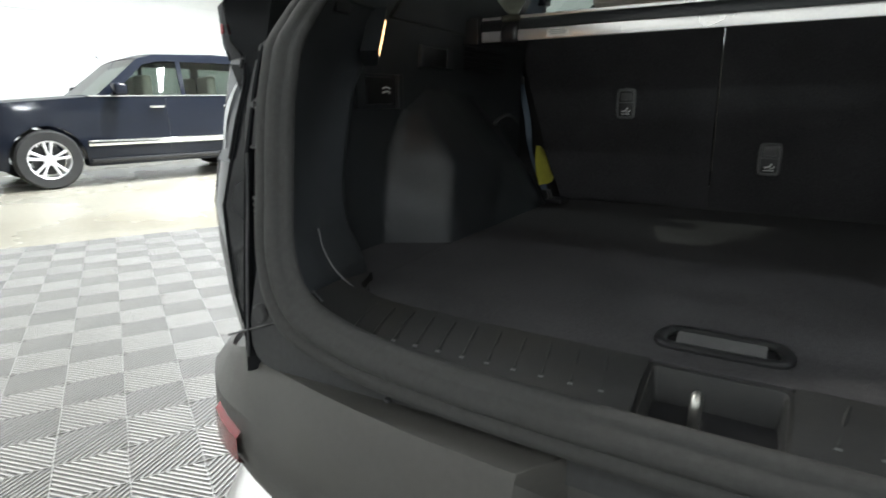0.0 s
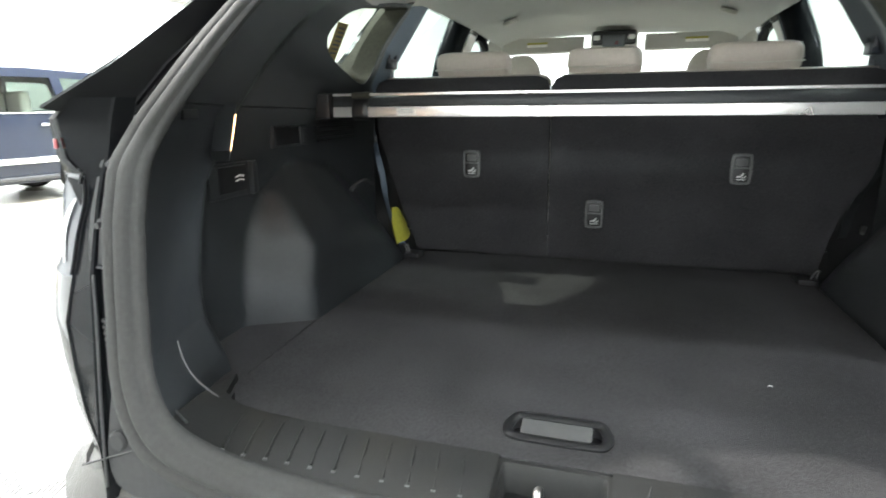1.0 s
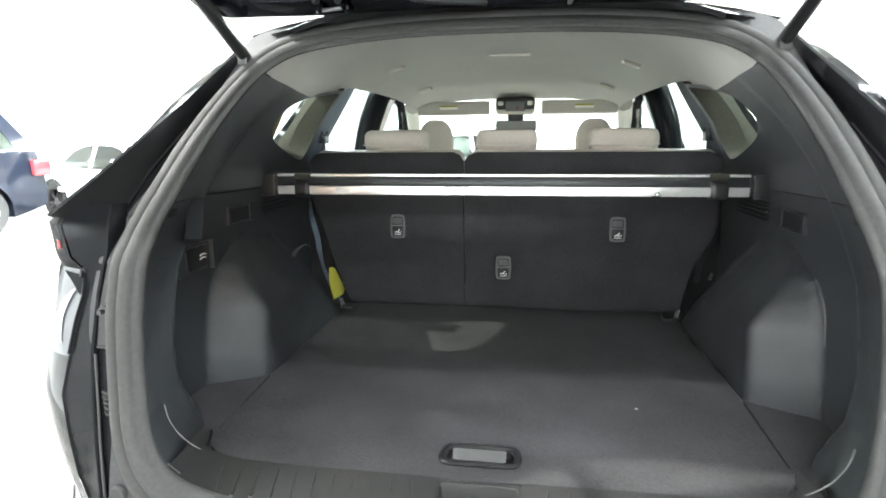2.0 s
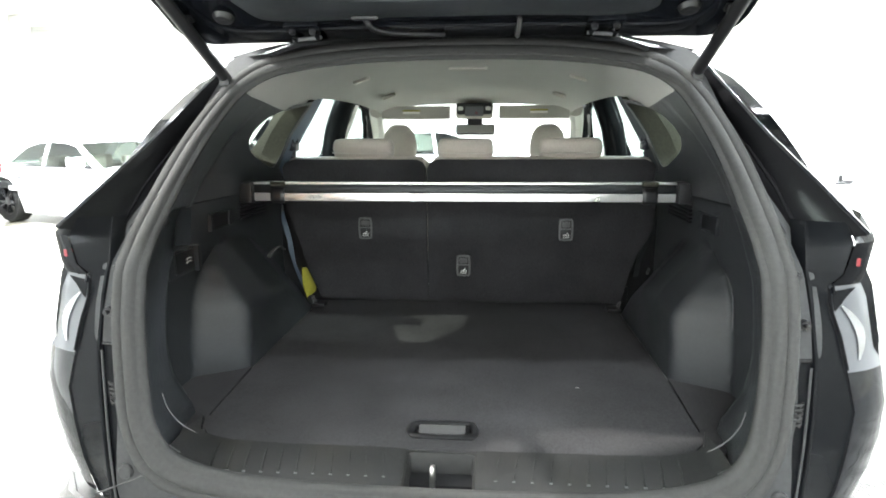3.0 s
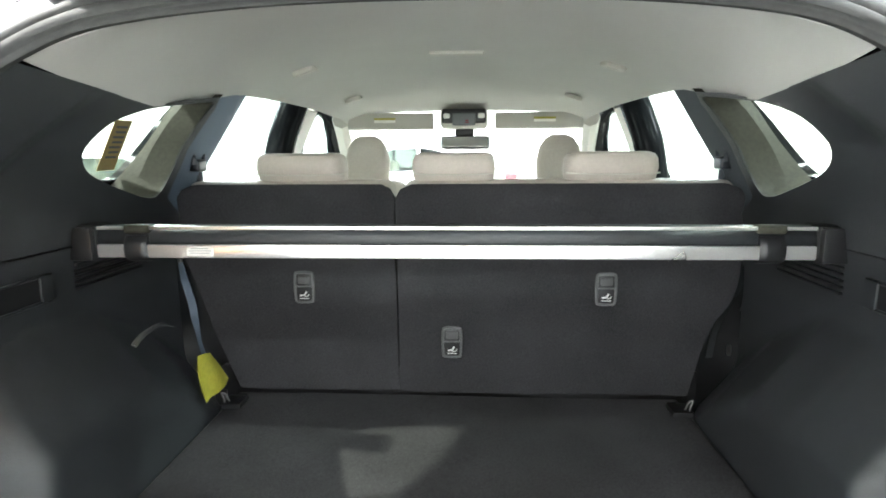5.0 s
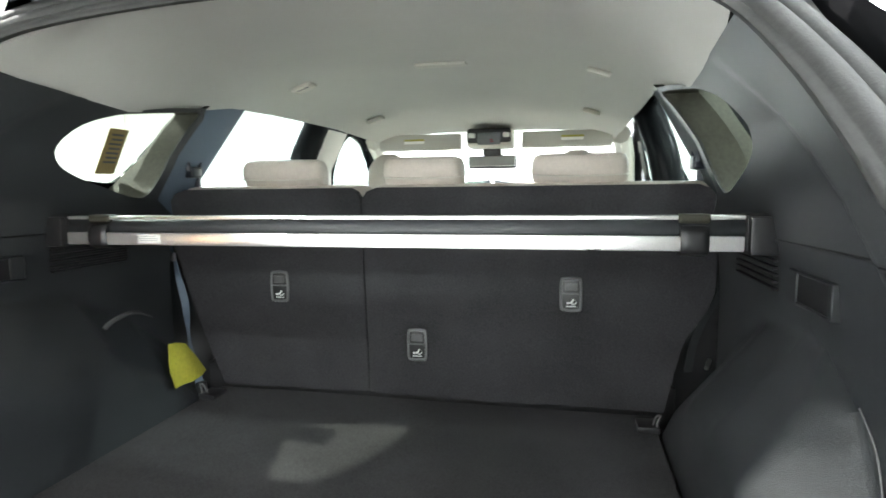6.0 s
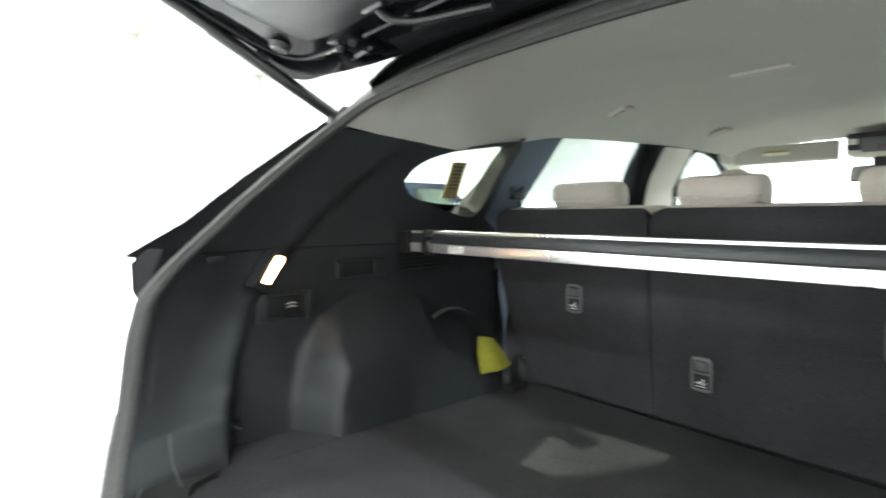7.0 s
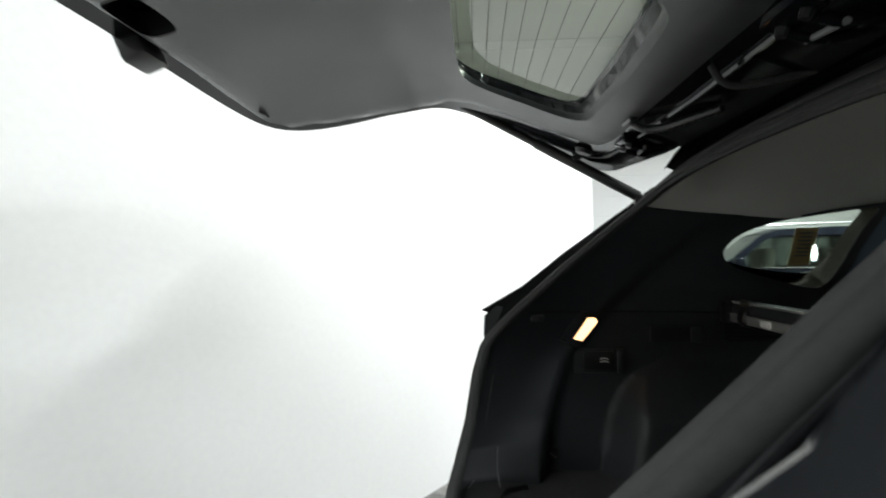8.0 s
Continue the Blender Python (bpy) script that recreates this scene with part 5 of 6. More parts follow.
def tailgate():
    half = [(0, 0.665), (0.25, 0.668), (0.42, 0.685), (0.52, 0.72), (0.575, 0.79), (0.60, 0.90), (0.605, 1.02), (0.61, 1.12), (0.615, 1.25), (0.615, 1.38), (0.606, 1.455), (0.575, 1.488), (0.52, 1.512), (0.45, 1.545), (0.36, 1.575), (0.2, 1.595), (0, 1.60)]
    half = [(p[0], p[1]) for p in smooth_line(half, 3)]
    out = half + [(-x, z) for x, z in reversed(half[1:-1])]
    gl = [(0, 1.19), (0.24, 1.195), (0.31, 1.21), (0.335, 1.245), (0.325, 1.31), (0.305, 1.36), (0.27, 1.39), (0.21, 1.40), (0, 1.405)]
    gl = [(p[0], p[1]) for p in smooth_line(gl, 3)]
    hole = gl + [(-x, z) for x, z in reversed(gl[1:-1])]
    gate = part("tailgate", turned(sheet(out, [hole], lambda x, z: (x, gate_y(x, z), z), 0.04, (0, 0.03, 0)), GATE), M_PAINT, SUV, "raised glossy black tailgate")
    part("gate_glass", turned(sheet(hole, [], lambda x, z: (x, gate_y(x, z) + 0.006, z), 0.06), GATE), G_TINT, gate, "tinted rear window with heating wires")
    for i in range(10):
        z = 1.21 + i * 0.021
        w = mix_rows([(1.2, 0.27), (1.245, 0.325), (1.36, 0.30), (1.40, 0.2)], z)
        part("heating_wire", turned(tube([(x, gate_y(x, z) + 0.010, z) for x in np.linspace(-w, w, 9)], 0.0006, 4), GATE), M_INK, gate)
    # plastic lining: lower panel with rounded corners, side strips and head strip
    lin = [(0, 0.70), (0.12, 0.70), (0.3, 0.705), (0.40, 0.72), (0.47, 0.755), (0.505, 0.82), (0.525, 0.92), (0.54, 1.02), (0.54, 1.10), (0.515, 1.18), (0.50, 1.26), (0.475, 1.36), (0.43, 1.43), (0.36, 1.455), (0.2, 1.465), (0, 1.468)]
    lin = [(p[0], p[1]) for p in smooth_line(lin, 3)]
    lout = lin + [(-x, z) for x, z in reversed(lin[1:-1])]
    grip = [(p[0], p[1]) for p in smooth_line([(0.12, 0.735), (0.22, 0.738), (0.235, 0.765), (0.22, 0.79), (0.12, 0.79), (0.105, 0.765)], 3, True)]

    def f(x, z):
        lim = mix_rows([(0.70, 0.30), (0.755, 0.47), (0.92, 0.525), (1.10, 0.54), (1.18, 0.515), (1.36, 0.475), (1.46, 0.36)], z)
        edge = np.clip((lim - abs(x)) / 0.05, 0, 1)
        low = np.clip((z - 0.70) / 0.05, 0, 1)
        rise = 0.030 + 0.050 * min(1.0, max(0.0, (1.466 - z) / 0.06)) * math.sin(edge * math.pi / 2) * math.sin(low * math.pi / 2) * (1 if z < 1.12 else max(0.35, 1 - (z - 1.12) * 6))
        groove = -0.006 * math.exp(-((z - 1.06 - 0.05 * abs(x)) / 0.012) ** 2)
        return (x, gate_y(x, z) + rise + groove, z)
    lining = part("gate_lining", turned(sheet(lout, [[(p[0], p[1]) for p in hole], grip], f, 0.03, (0, -0.012, 0)), GATE), M_TRIM, gate, "charcoal plastic tailgate lining")
    rings = [[f(*p) for p in hole], [(p[0], gate_y(*p) + 0.010, p[1]) for p in hole]]
    part("glass_reveal", turned(loft(rings, True, False), GATE), M_TRIM, lining)
    R = [[f(*p) for p in grip], [(p[0], gate_y(*p) + 0.034, p[1]) for p in grip]]
    bm = loft(R, True, False)
    part("grip_recess", turned(bm, GATE), M_BLACK, lining)
    part("lock", turned(rbox(-0.04, 0.04, -0.075, -0.015, 0.655, 0.70, 0.01), GATE), M_BLACK, gate, "black tailgate lock")
    for s in (-1, 1):
        part("slit", turned(rbox(s * 0.30, s * 0.345, 0.02, 0.03, 0.752, 0.758, 0.001, 1), GATE), M_BLACK, lining)
        # struts, hinges and stops
        a, b = Vector((s * 0.565, 0.447, 1.495)), GATE @ Vector((s * 0.585, gate_y(0.585, 1.19) + 0.012, 1.19))
        st = part("strut", tube([a, a.lerp(b, 0.55), a.lerp(b, 0.56), b], [0.0145, 0.0145, 0.0115, 0.0115], 10), M_BLACK, SUV, "black tailgate lifting strut")
        part("ball_joint", rbox(a.x - 0.012, a.x + 0.012, a.y - 0.012, a.y + 0.012, a.z - 0.02, a.z + 0.005, 0.003), M_BLACK, st)
        on_gate = lambda x, z, o: GATE @ Vector((x, gate_y(x, z) + o, z))
        q = Matrix.Translation(on_gate(s * 0.335, 1.475, 0.036)) @ GATE.to_3x3().to_4x4() @ Matrix.Rotation(radians(-41), 4, "X")
        hg = part("hinge", rbox(-0.040, 0.040, -0.012, 0.004, -0.016, 0.016, 0.003, 2, None, q), M_PAINT, SUV, "painted steel tailgate hinge")
        for dx in (-0.026, 0.026):
            part("hinge_arm", tube(smooth_line([on_gate(s * 0.335 + dx, 1.478, 0.046), on_gate(s * 0.335 + dx, 1.52, 0.044), (s * 0.335 + dx, 0.50, 1.600)], 4), 0.006, 8), M_PAINT, hg)
            part("bolt", lathe([(0.001, 0.009), (0.006, 0.009), (0.008, 0.0), (0.001, 0.0)], 8, q @ Matrix.Translation((dx * 0.9, 0.004, 0.004)) @ Matrix.Rotation(-math.pi / 2, 4, "X")), M_BLACK, hg)
        part("hinge_pin", tube([on_gate(s * 0.335 - 0.034, 1.50, 0.046), on_gate(s * 0.335 + 0.034, 1.50, 0.046)], 0.004, 8), M_FRAME, hg)
        part("stop", turned(lathe([(0.001, 0.010), (0.010, 0.012), (0.018, 0.010), (0.023, 0.0), (0.001, 0.0)], 18, Matrix.Translation((s * 0.487, gate_y(0.487, 1.425) + 0.034, 1.425)) @ Matrix.Rotation(radians(-90 - 41), 4, "X")), GATE), M_BLACK, gate, "round black rubber stop")
        part("strut_bracket", turned(rbox(s * 0.572 - 0.016, s * 0.572 + 0.016, gate_y(0.572, 1.42) + 0.028, gate_y(0.572, 1.42) + 0.046, 1.405, 1.432, 0.004), GATE), M_BLACK, gate)
        part("frame_bead", turned(tube(smooth_line([(s * x, gate_y(x, z) + 0.032, z) for x, z in ((0.56, 1.30), (0.545, 1.40), (0.50, 1.452), (0.40, 1.478), (0.2, 1.494), (0.0, 1.50))], 4), 0.005, 6), GATE), M_PAINT, gate)
    # wiring hose between roof and tailgate
    hose = smooth_line([on_gate(-0.185, 1.455, 0.034), on_gate(-0.172, 1.468, 0.050), on_gate(-0.14, 1.49, 0.050), on_gate(-0.08, 1.515, 0.046), on_gate(-0.02, 1.545, 0.040)], 9)
    wh = part("wiring_hose", tube(hose, [0.0068 + 0.0016 * (i % 2) for i in range(len(hose))], 10), M_BLACK, SUV, "ribbed black wiring hose")
    part("hose_collar", turned(rbox(-0.215, -0.155, gate_y(0.185, 1.455) + 0.028, gate_y(0.185, 1.455) + 0.038, 1.444, 1.464, 0.006), GATE), M_BLACK, wh)
    hose = smooth_line([on_gate(0.150, 1.47, 0.034), on_gate(0.148, 1.49, 0.060), Vector((0.150, 0.485, 1.590))], 6)
    part("washer_hose", tube(hose, 0.005, 8), M_RUBBER, SUV, "thin grey washer hose")


def window_tag():
    """A paper tag stuck inside the left quarter window."""
    top = empty("paper_tag", "brown paper tag with printed lines on the quarter window", "tag", m=Matrix.Translation((-0.733, 0.955, 1.365)))
    top.rotation_euler = (0, radians(27), 0)
    part("sheet", rbox(0.002, 0.003, -0.03, 0.03, -0.065, 0.055, 0, 1), M_KRAFT, top)
    bm = bmesh.new()
    for i in range(7):
        rbox(0.0034, 0.0038, -0.018 + 0.004 * (i % 2), 0.02, -0.035 + i * 0.012, -0.030 + i * 0.012, 0, 1, bm)
    part("print", bm, M_INK, top)


body_shell()
bumper()
tail_lamps()
side_trims()
cargo_floor()
headliner()
seat_half(-0.67, -0.1385, [(-0.38, 0.225)], [(-0.364, 1.018)])
seat_half(-0.1345, 0.675, [(0.0, 0.205), (0.38, 0.225)], [(-0.003, 0.881), (0.364, 1.018)])
seat_surround()
front_seats()
cabin_sides()
belts()
side_fittings()
cargo_cover()
tailgate()
window_tag()


# ---- parked cars ----
def parked_car(name, label, paint, m, length, width, height, kind, rim, group=""):
    """A parked car; x ahead, its middle at the origin."""
    top = empty(name, label, "car", group, m=m)
    L, W = length / 2, width / 2
    suv = kind == "suv"
    belt = height * (0.655 if suv else 0.665)
    hood = height * (0.60 if suv else 0.60)
    wb = length * 0.29
    r = 0.375 if suv else 0.34
    clear = 0.26 if suv else 0.17
    # side profile: lower body outline in (x, z) with wheel arches
    arch = lambda c: [(c + (r + 0.05) * math.cos(a), r + (r + 0.05) * math.sin(a)) for a in np.linspace(0, math.pi, 14)]
    out = [(L - 0.03, clear + 0.12), (L, hood * 0.62), (L - 0.06, hood * 0.88), (L - 0.35, hood), (L * (0.34 if suv else 0.42), belt + 0.005), (-L * 0.80, belt + 0.03), (-L + 0.12, belt + (0.03 if suv else -0.02)), (-L + 0.02, belt * 0.72), (-L + 0.05, clear + 0.14)]
    out = out + [(-wb - r - 0.06, clear)] + arch(-wb)[::-1] + [(-wb + r + 0.06, clear), (wb - r - 0.06, clear)] + arch(wb)[::-1] + [(wb + r + 0.06, clear)]

    def half_w(x, z):
        nose = 0.16 * max(0, (abs(x) - L * 0.72) / (L * 0.28)) ** 2
        bulge = mix_rows([(0.1, -0.05), (0.45, 0.0), (0.62, 0.0), (0.75, -0.015), (belt / 1.0, -0.05), (height, -0.05)], z)
        crease = 0.012 * math.exp(-((z - belt * 0.84) / 0.05) ** 2)
        return W - nose + bulge + crease
    body = None
    for s in (-1, 1):
        ob = part("body_side", sheet(out, [], lambda x, z: (x, s * half_w(x, z), z), 0.12, (0, -s * 0.25, 0)), paint, top)
        body = body or ob
    # top skin between the sides: bonnet, tail, ends
    prof = [(L - 0.03, clear + 0.12), (L, hood * 0.62), (L - 0.06, hood * 0.88), (L - 0.35, hood), (L * (0.34 if suv else 0.42), belt + 0.005)]
    R = [[(x, half_w(x, z) * u, z + 0.03 * (1 - u * u)) for u in np.linspace(-1, 1, 9)] for x, z in prof]
    part("bonnet", loft(R, False), paint, top)
    prof = [(-L * 0.62, belt + 0.03), (-L + 0.12, belt + (0.03 if suv else -0.02)), (-L + 0.02, belt * 0.72), (-L + 0.05, clear + 0.14)]
    R = [[(x, half_w(x, z) * u, z) for u in np.linspace(-1, 1, 9)] for x, z in prof]
    part("tail", loft(R, False), paint, top)
    # cabin
    if suv:
        roof = [(L * 0.33, belt), (L * 0.085, height - 0.10), (-L * 0.01, height - 0.03), (-L * 0.35, height), (-L * 0.80, height - 0.05), (-L * 0.93, belt + 0.05)]
    else:
        roof = [(L * 0.42, belt), (L * 0.16, height - 0.10), (L * 0.08, height - 0.035), (-L * 0.05, height), (-L * 0.22, height - 0.012), (-L * 0.38, height - 0.075), (-L * 0.62, belt + 0.08), (-L * 0.70, belt + 0.03)]
    top_w = lambda z: W - 0.05 - 0.16 * max(0, (z - belt) / (height - belt)) ** 1.2
    R = [[(x, top_w(z) * u, z + 0.03 * (1 - u * u) * (1 if z > belt + 0.2 else 0)) for u in np.linspace(-1, 1, 9)] for x, z in roof[1:-1]]
    part("roof", loft(R, False), paint, top)
    R = [[(x, (top_w(z) - 0.04) * u, z + 0.02 * (1 - u * u)) for u in np.linspace(-1, 1, 7)] for x, z in roof[:2]]
    part("windscreen", loft(R, False), G_CAR, top)
    R = [[(x, (top_w(z) - 0.04) * u, z) for u in np.linspace(-1, 1, 7)] for x, z in roof[-2:]]
    part("rear_window", loft(R, False), G_CAR, top)
    zb, zt = belt + 0.02, height - (0.12 if suv else 0.10)
    if suv:
        wins = [[(L * 0.24, zb), (L * 0.20, zb + 0.10), (L * 0.06, zt - 0.05), (-L * 0.03, zt), (-L * 0.12, zt), (-L * 0.12, zb)], [(-L * 0.145, zb), (-L * 0.145, zt), (-L * 0.46, zt), (-L * 0.48, zb)], [(-L * 0.53, zb + 0.02), (-L * 0.51, zt), (-L * 0.74, zt - 0.02), (-L * 0.82, zb + 0.05)]]
    else:
        wins = [[(L * 0.33, zb), (L * 0.15, zt - 0.05), (L * 0.06, zt), (-L * 0.13, zt + 0.025), (-L * 0.14, zb)], [(-L * 0.165, zb), (-L * 0.16, zt + 0.025), (-L * 0.26, zt), (-L * 0.36, zt - 0.06), (-L * 0.52, zb + 0.03)]]
    cab = [(p[0], p[1] + 0.001) for p in roof]
    for s in (-1, 1):
        side = part("cabin_side", sheet(cab, wins, lambda x, z: (x, s * top_w(z), z), 0.12, (0, -s * 0.03, 0)), paint, top)
        for wv in wins:
            part("window", sheet(wv, [], lambda x, z: (x, s * (top_w(z) - 0.015), z), 0.2), G_CAR, side)
        part("window_trim", tube([(L * 0.36, s * (W - 0.045), belt + 0.008), (-L * 0.75, s * (W - 0.045), belt + 0.03)], 0.010, 6), M_CHROME if suv else M_BLACK, side)
        mx = L * (0.235 if suv else 0.30)
        mi = part("mirror", rbox(mx - 0.10, mx + 0.06, s * (W + 0.02), s * (W + 0.22), belt + 0.02, belt + 0.17, 0.04, 3), M_NAVY if suv else paint, top, "body-coloured door mirror")
        part("mirror_arm", rbox(mx - 0.03, mx + 0.05, s * (W - 0.06), s * (W + 0.04), belt + 0.01, belt + 0.05, 0.01), M_BLACK, mi)
        for hx in (0.0, -L * 0.42):
            part("door_handle", rbox(hx - 0.02, hx + 0.18, s * (W - 0.01), s * (W + 0.03), belt - 0.15, belt - 0.115, 0.012), paint if not suv else M_CHROME, top)
            part("door_gap", tube([(hx - 0.06, s * (half_w(hx, belt - 0.02) + 0.002), belt - 0.02), (hx - 0.06, s * (half_w(hx, 0.7) + 0.002), 0.7), (hx - 0.04, s * (half_w(hx, 0.45) + 0.002), 0.42)], 0.004, 5), M_BLACK, top)
        part("side_moulding", rbox(-L * 0.5, L * 0.40, s * (W - 0.02), s * (W + 0.025), 0.52, 0.60, 0.015), M_CHROME if suv else paint, top)
        part("head_lamp", rbox(L - 0.42, L - 0.06, s * (W - 0.30), s * (W - 0.045), hood * 0.80, hood * 0.93, 0.04, 3), M_REFLECT, top, "clear head lamp")
        part("rear_lamp", rbox(-L - 0.002, -L + 0.25, s * (W - 0.30), s * (W - 0.03), belt * 0.72, belt * 0.92, 0.03, 3), M_RED, top, "red rear lamp")
        if suv:
            part("side_step", rbox(-wb + r + 0.08, wb - r - 0.08, s * (W - 0.12), s * (W + 0.04), 0.30, 0.36, 0.02), M_BLACK, top)
            rl = tube(smooth_line([(L * 0.10, s * (W - 0.27), height - 0.02), (L * 0.06, s * (W - 0.26), height + 0.045), (-L * 0.6, s * (W - 0.26), height + 0.05), (-L * 0.72, s * (W - 0.27), height - 0.02)], 5), 0.018, 6)
            part("roof_rail", rl, M_ALLOY, top, "silver roof rail")
        for wx in (-wb, wb):
            place = Matrix.Translation((wx, s * (W - 0.13), r)) @ Matrix.Rotation(-s * math.pi / 2, 4, "X")
            ty = part("wheel", turned(lathe([(r * 0.64, -0.11), (r * 0.93, -0.12), (r, -0.09), (r, 0.09), (r * 0.93, 0.12), (r * 0.64, 0.11), (r * 0.64, -0.11)], 32, caps=False), place), M_TYRE, top, "black tyre")
            bm = lathe([(r * 0.60, -0.1), (r * 0.645, -0.1), (r * 0.645, 0.115), (r * 0.60, 0.10), (r * 0.60, -0.1)], 28, caps=False)
            lathe([(0.01, 0.06), (0.07, 0.06), (0.07, 0.095), (0.01, 0.10)], 16, bm=bm)
            for i in range(10):
                a = 2 * math.pi * i / 10 + 0.12 * (1 if i % 2 else -1)
                d = Vector((math.cos(a), math.sin(a), 0))
                tube([d * 0.05 + Vector((0, 0, 0.08)), d * r * 0.35 + Vector((0, 0, 0.098)), d * r * 0.62 + Vector((0, 0, 0.088))], [0.02, 0.017, 0.024], 6, bm=bm, flat=0.7)
            part("rim", turned(bm, place), rim, ty, "multi-spoke alloy rim")
            part("brake_disc", turned(lathe([(0.02, 0.0), (r * 0.5, 0.0), (r * 0.5, 0.03), (0.02, 0.03)], 20), place), M_BLACK, ty)
    part("interior", rbox(-L * 0.6, L * 0.2, -W + 0.2, W - 0.2, clear + 0.1, belt - 0.02, 0.05, 2), M_TRIM, top)
    for sx in (L * 0.02, -L * 0.36):
        for s in (-1, 1):
            part("seat", rbox(sx - 0.08, sx + 0.06, s * 0.38 - 0.22, s * 0.38 + 0.22, belt - 0.1, height - 0.30, 0.06, 3), M_BEIGE, top)
    part("number_plate", rbox(L - 0.02, L + 0.012, -0.15, 0.15, 0.42, 0.54, 0.004), M_WHITE, top)
    part("grille", rbox(L - 0.05, L + 0.006, -W * 0.5, W * 0.5, hood * 0.62, hood * 0.84, 0.03), M_CHROME if suv else M_BLACK, top)
    return top


def facing(x, y, angle):
    return Matrix.Translation((x, y, -0.012)) @ Matrix.Rotation(radians(angle), 4, "Z")


# heads the way of the partition's normal, turned to it
parked_car("large_suv", "large black-blue off-road car with silver wheels, parked", M_NAVY, facing(-8.55, 4.72, 255.5), 4.95, 1.98, 1.76, "suv", M_ALLOY)
parked_car("saloon", "white saloon car with black wheels, parked", M_WPAINT, facing(-6.03, 7.94, 340.0), 4.7, 1.86, 1.34, "saloon", M_BLACK)
parked_car("silver_saloon", "silver saloon car parked ahead of the vehicle", M_GREYP, facing(-1.6, 10.6, 205.0), 4.6, 1.84, 1.46, "saloon", M_ALLOY)


def workbench():
    top = empty("workbench", "plain white work table beside the tiled bay", "table", m=Matrix.Translation((3.75, 4.9, -0.012)))
    part("tabletop", rbox(-0.45, 0.75, -0.35, 0.35, 0.84, 0.87, 0.005), M_WHITE, top)
    part("front_panel", rbox(-0.42, 0.72, -0.33, -0.31, 0.08, 0.838, 0.003), M_WHITE, top)
    for x in (-0.40, 0.70):
        for y in (-0.28, 0.30):
            part("leg", rbox(x - 0.025, x + 0.025, y - 0.025, y + 0.025, 0.0, 0.838, 0.004), M_WHITE, top)
    b = empty("spray_bottle", "clear plastic bottle with a grey lid", "bottle", m=Matrix.Translation((3.62, 4.75, 0.86)))
    part("bottle", lathe([(0.001, 0), (0.045, 0), (0.048, 0.01), (0.048, 0.12), (0.03, 0.15), (0.03, 0.16)], 20), M_PAPER, b)
    part("lid", lathe([(0.001, 0.16), (0.032, 0.16), (0.032, 0.20), (0.02, 0.215), (0.001, 0.215)], 20), M_INK, b)
    t = empty("polisher", "small black hand tool lying on the table", "tool", m=Matrix.Translation((3.42, 4.75, 0.86)))
    part("grip", turned(lathe([(0.001, 0), (0.02, 0.0), (0.022, 0.10), (0.012, 0.12), (0.001, 0.12)], 14), Matrix.Translation((0, 0, 0.022)) @ Matrix.Rotation(math.pi / 2, 4, "Y")), M_BLACK, t)
    part("head", lathe([(0.001, 0), (0.05, 0.0), (0.05, 0.015), (0.02, 0.03), (0.015, 0.09), (0.001, 0.09)], 16), M_BLACK, t)


workbench()
lint = empty("lint", "tiny white speck of lint on the carpet", "lint", m=Matrix.Translation((0.309, 0.356, 0.742)))
part("fibre", tube([(-0.003, 0, 0.0006), (0, 0.001, 0.0012), (0.003, -0.001, 0.0006)], 0.0008, 6), M_PAPER, lint)


# ---- the tiled bay ----
TILE = 0.392


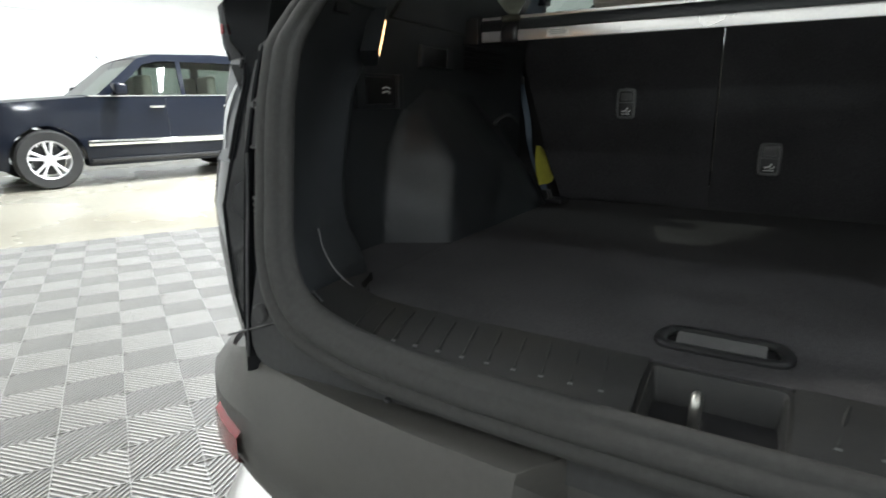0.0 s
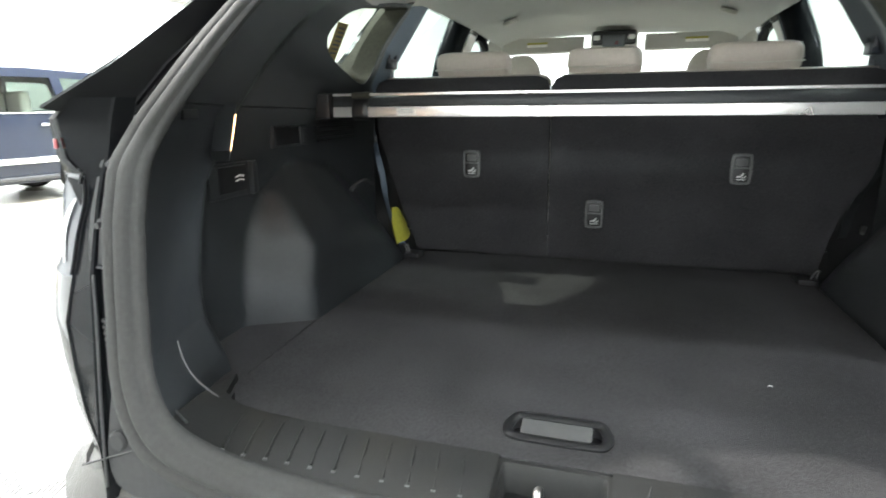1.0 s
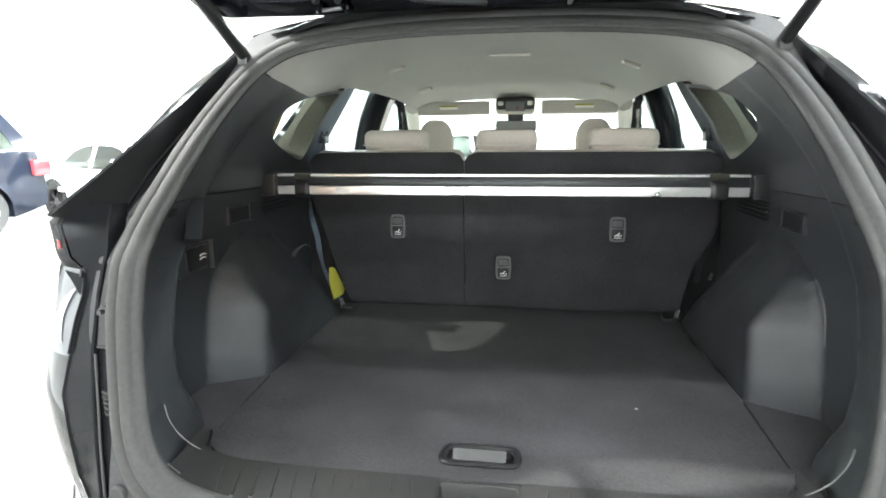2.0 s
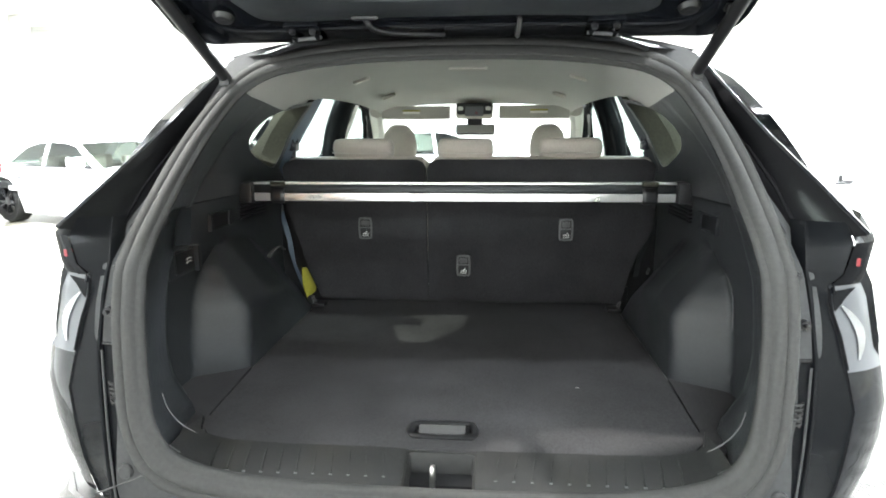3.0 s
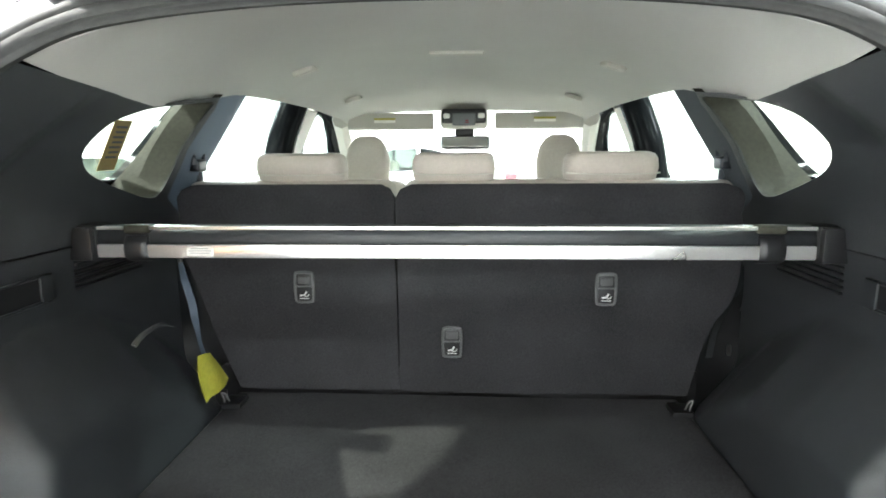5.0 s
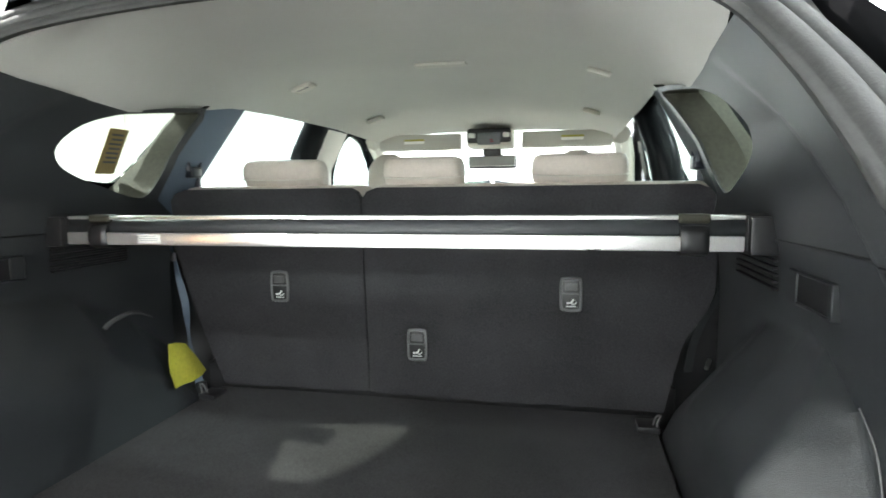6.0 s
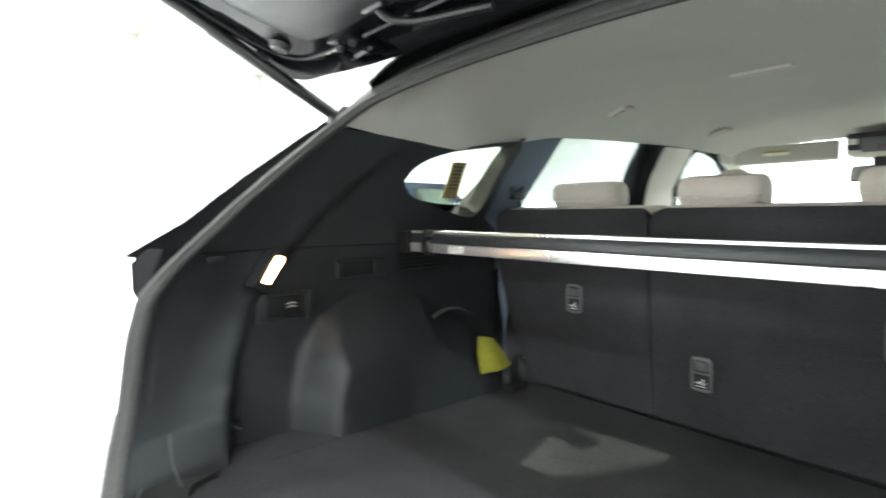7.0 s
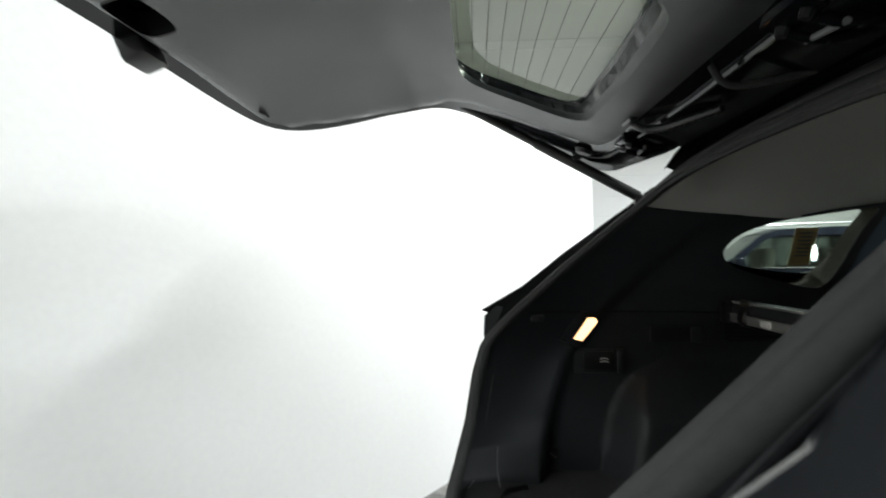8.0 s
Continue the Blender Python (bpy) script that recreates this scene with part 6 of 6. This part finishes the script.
def tile_mesh():
    """Four squares with slanted ribs on one open base."""
    bm = bmesh.new()
    h = TILE / 2 - 0.001
    q = TILE / 4
    rbox(-h, h, -h, h, -0.012, -0.0035, 0, 1, bm)
    for fa in bm.faces:
        fa.material_index = 1
    for cx in (-1, 1):
        for cy in (-1, 1):
            ox, oy = cx * q, cy * q
            first = len(bm.faces)
            dirn = Vector((1, 1)) if cx * cy > 0 else Vector((1, -1))
            dirn.normalize()
            nor = Vector((-dirn[1], dirn[0]))
            e = q - 0.0018
            for i in range(-8, 9):
                c = nor * (i * 0.0163)
                span = e * math.sqrt(2) - abs(i * 0.0163)
                if span < 0.006:
                    continue
                w = min(0.0056, span * 0.4)
                a, b = c - dirn * span, c + dirn * span
                v = []
                for p, z, k in ((a, -0.0035, 1), (a, 0.0, 0.8), (b, -0.0035, 1), (b, 0.0, 0.8)):
                    for sgn in (-1, 1):
                        pp = p + nor * (w * k * sgn)
                        pp = Vector((max(-e, min(e, pp[0])), max(-e, min(e, pp[1]))))
                        v.append(bm.verts.new((ox + pp[0], oy + pp[1], z)))
                for f in ((0, 1, 3, 2), (4, 6, 7, 5), (2, 3, 7, 6), (0, 2, 6, 4), (1, 5, 7, 3)):
                    bm.faces.new([v[k] for k in f])
            for x0, x1, y0, y1 in ((-q, q, q - 0.0018, q), (-q, q, -q, -q + 0.0018), (-q, -q + 0.0018, -q, q), (q - 0.0018, q, -q, q)):
                rbox(ox + x0 * 0.996, ox + x1 * 0.996, oy + y0 * 0.996, oy + y1 * 0.996, -0.0035, 0.0003, 0, 1, bm)
            bm.faces.ensure_lookup_table()
            for fa in bm.faces[first:]:
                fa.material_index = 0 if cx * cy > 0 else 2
    me = bpy.data.meshes.new("tile")
    bmesh.ops.recalc_face_normals(bm, faces=bm.faces)
    bm.to_mesh(me)
    bm.free()
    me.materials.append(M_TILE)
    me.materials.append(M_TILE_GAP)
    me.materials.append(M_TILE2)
    return me


def tiled_bay():
    me = tile_mesh()
    bay = tagged(part("tiled_bay", turned(rbox(0.0, 26 * TILE, 0.0, 17 * TILE, -0.0118, -0.0112, 0, 1), GRID), M_TILE_GAP, None, "", 0), "pale grey ribbed plastic tile flooring of the bay", "floor", kind="structure")
    cells = []
    for i in range(26):
        for j in range(17):
            c = GRID @ Vector(((i + 0.5) * TILE, (j + 0.5) * TILE, 0))
            hidden = abs(c.x) < 0.62 and 0.5 < c.y < 4.2
            if not hidden:
                cells.append((math.hypot(c.x + 0.8, c.y - 0.2), i, j))
    cells.sort()
    rest = []
    for n, (_, i, j) in enumerate(cells):
        m = GRID @ Matrix.Translation(((i + 0.5) * TILE, (j + 0.5) * TILE, 0)) @ Matrix.Rotation(math.pi * ((i + j) % 2), 4, "Z")
        if n < 290:
            ob = new("tile", me)
            ob.parent = bay
            ob.matrix_world = m
        else:
            rest.append(m)
    V = np.empty(len(me.vertices) * 3)
    me.vertices.foreach_get("co", V)
    V = np.c_[V.reshape(-1, 3), np.ones(len(V) // 3)]
    F = [tuple(p.vertices) for p in me.polygons]
    verts, faces = [], []
    for m in rest:
        k = len(verts)
        verts += (V @ np.array(m).T)[:, :3].tolist()
        faces += [tuple(a + k for a in f) for f in F]
    far = bpy.data.meshes.new("tile_field")
    far.from_pydata(verts, [], faces)
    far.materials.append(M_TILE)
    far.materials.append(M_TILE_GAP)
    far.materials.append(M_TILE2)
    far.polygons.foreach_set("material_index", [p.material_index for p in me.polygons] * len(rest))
    ob = tagged(new("tile_field", far), kind="stuff")
    ob.parent = bay


tiled_bay()
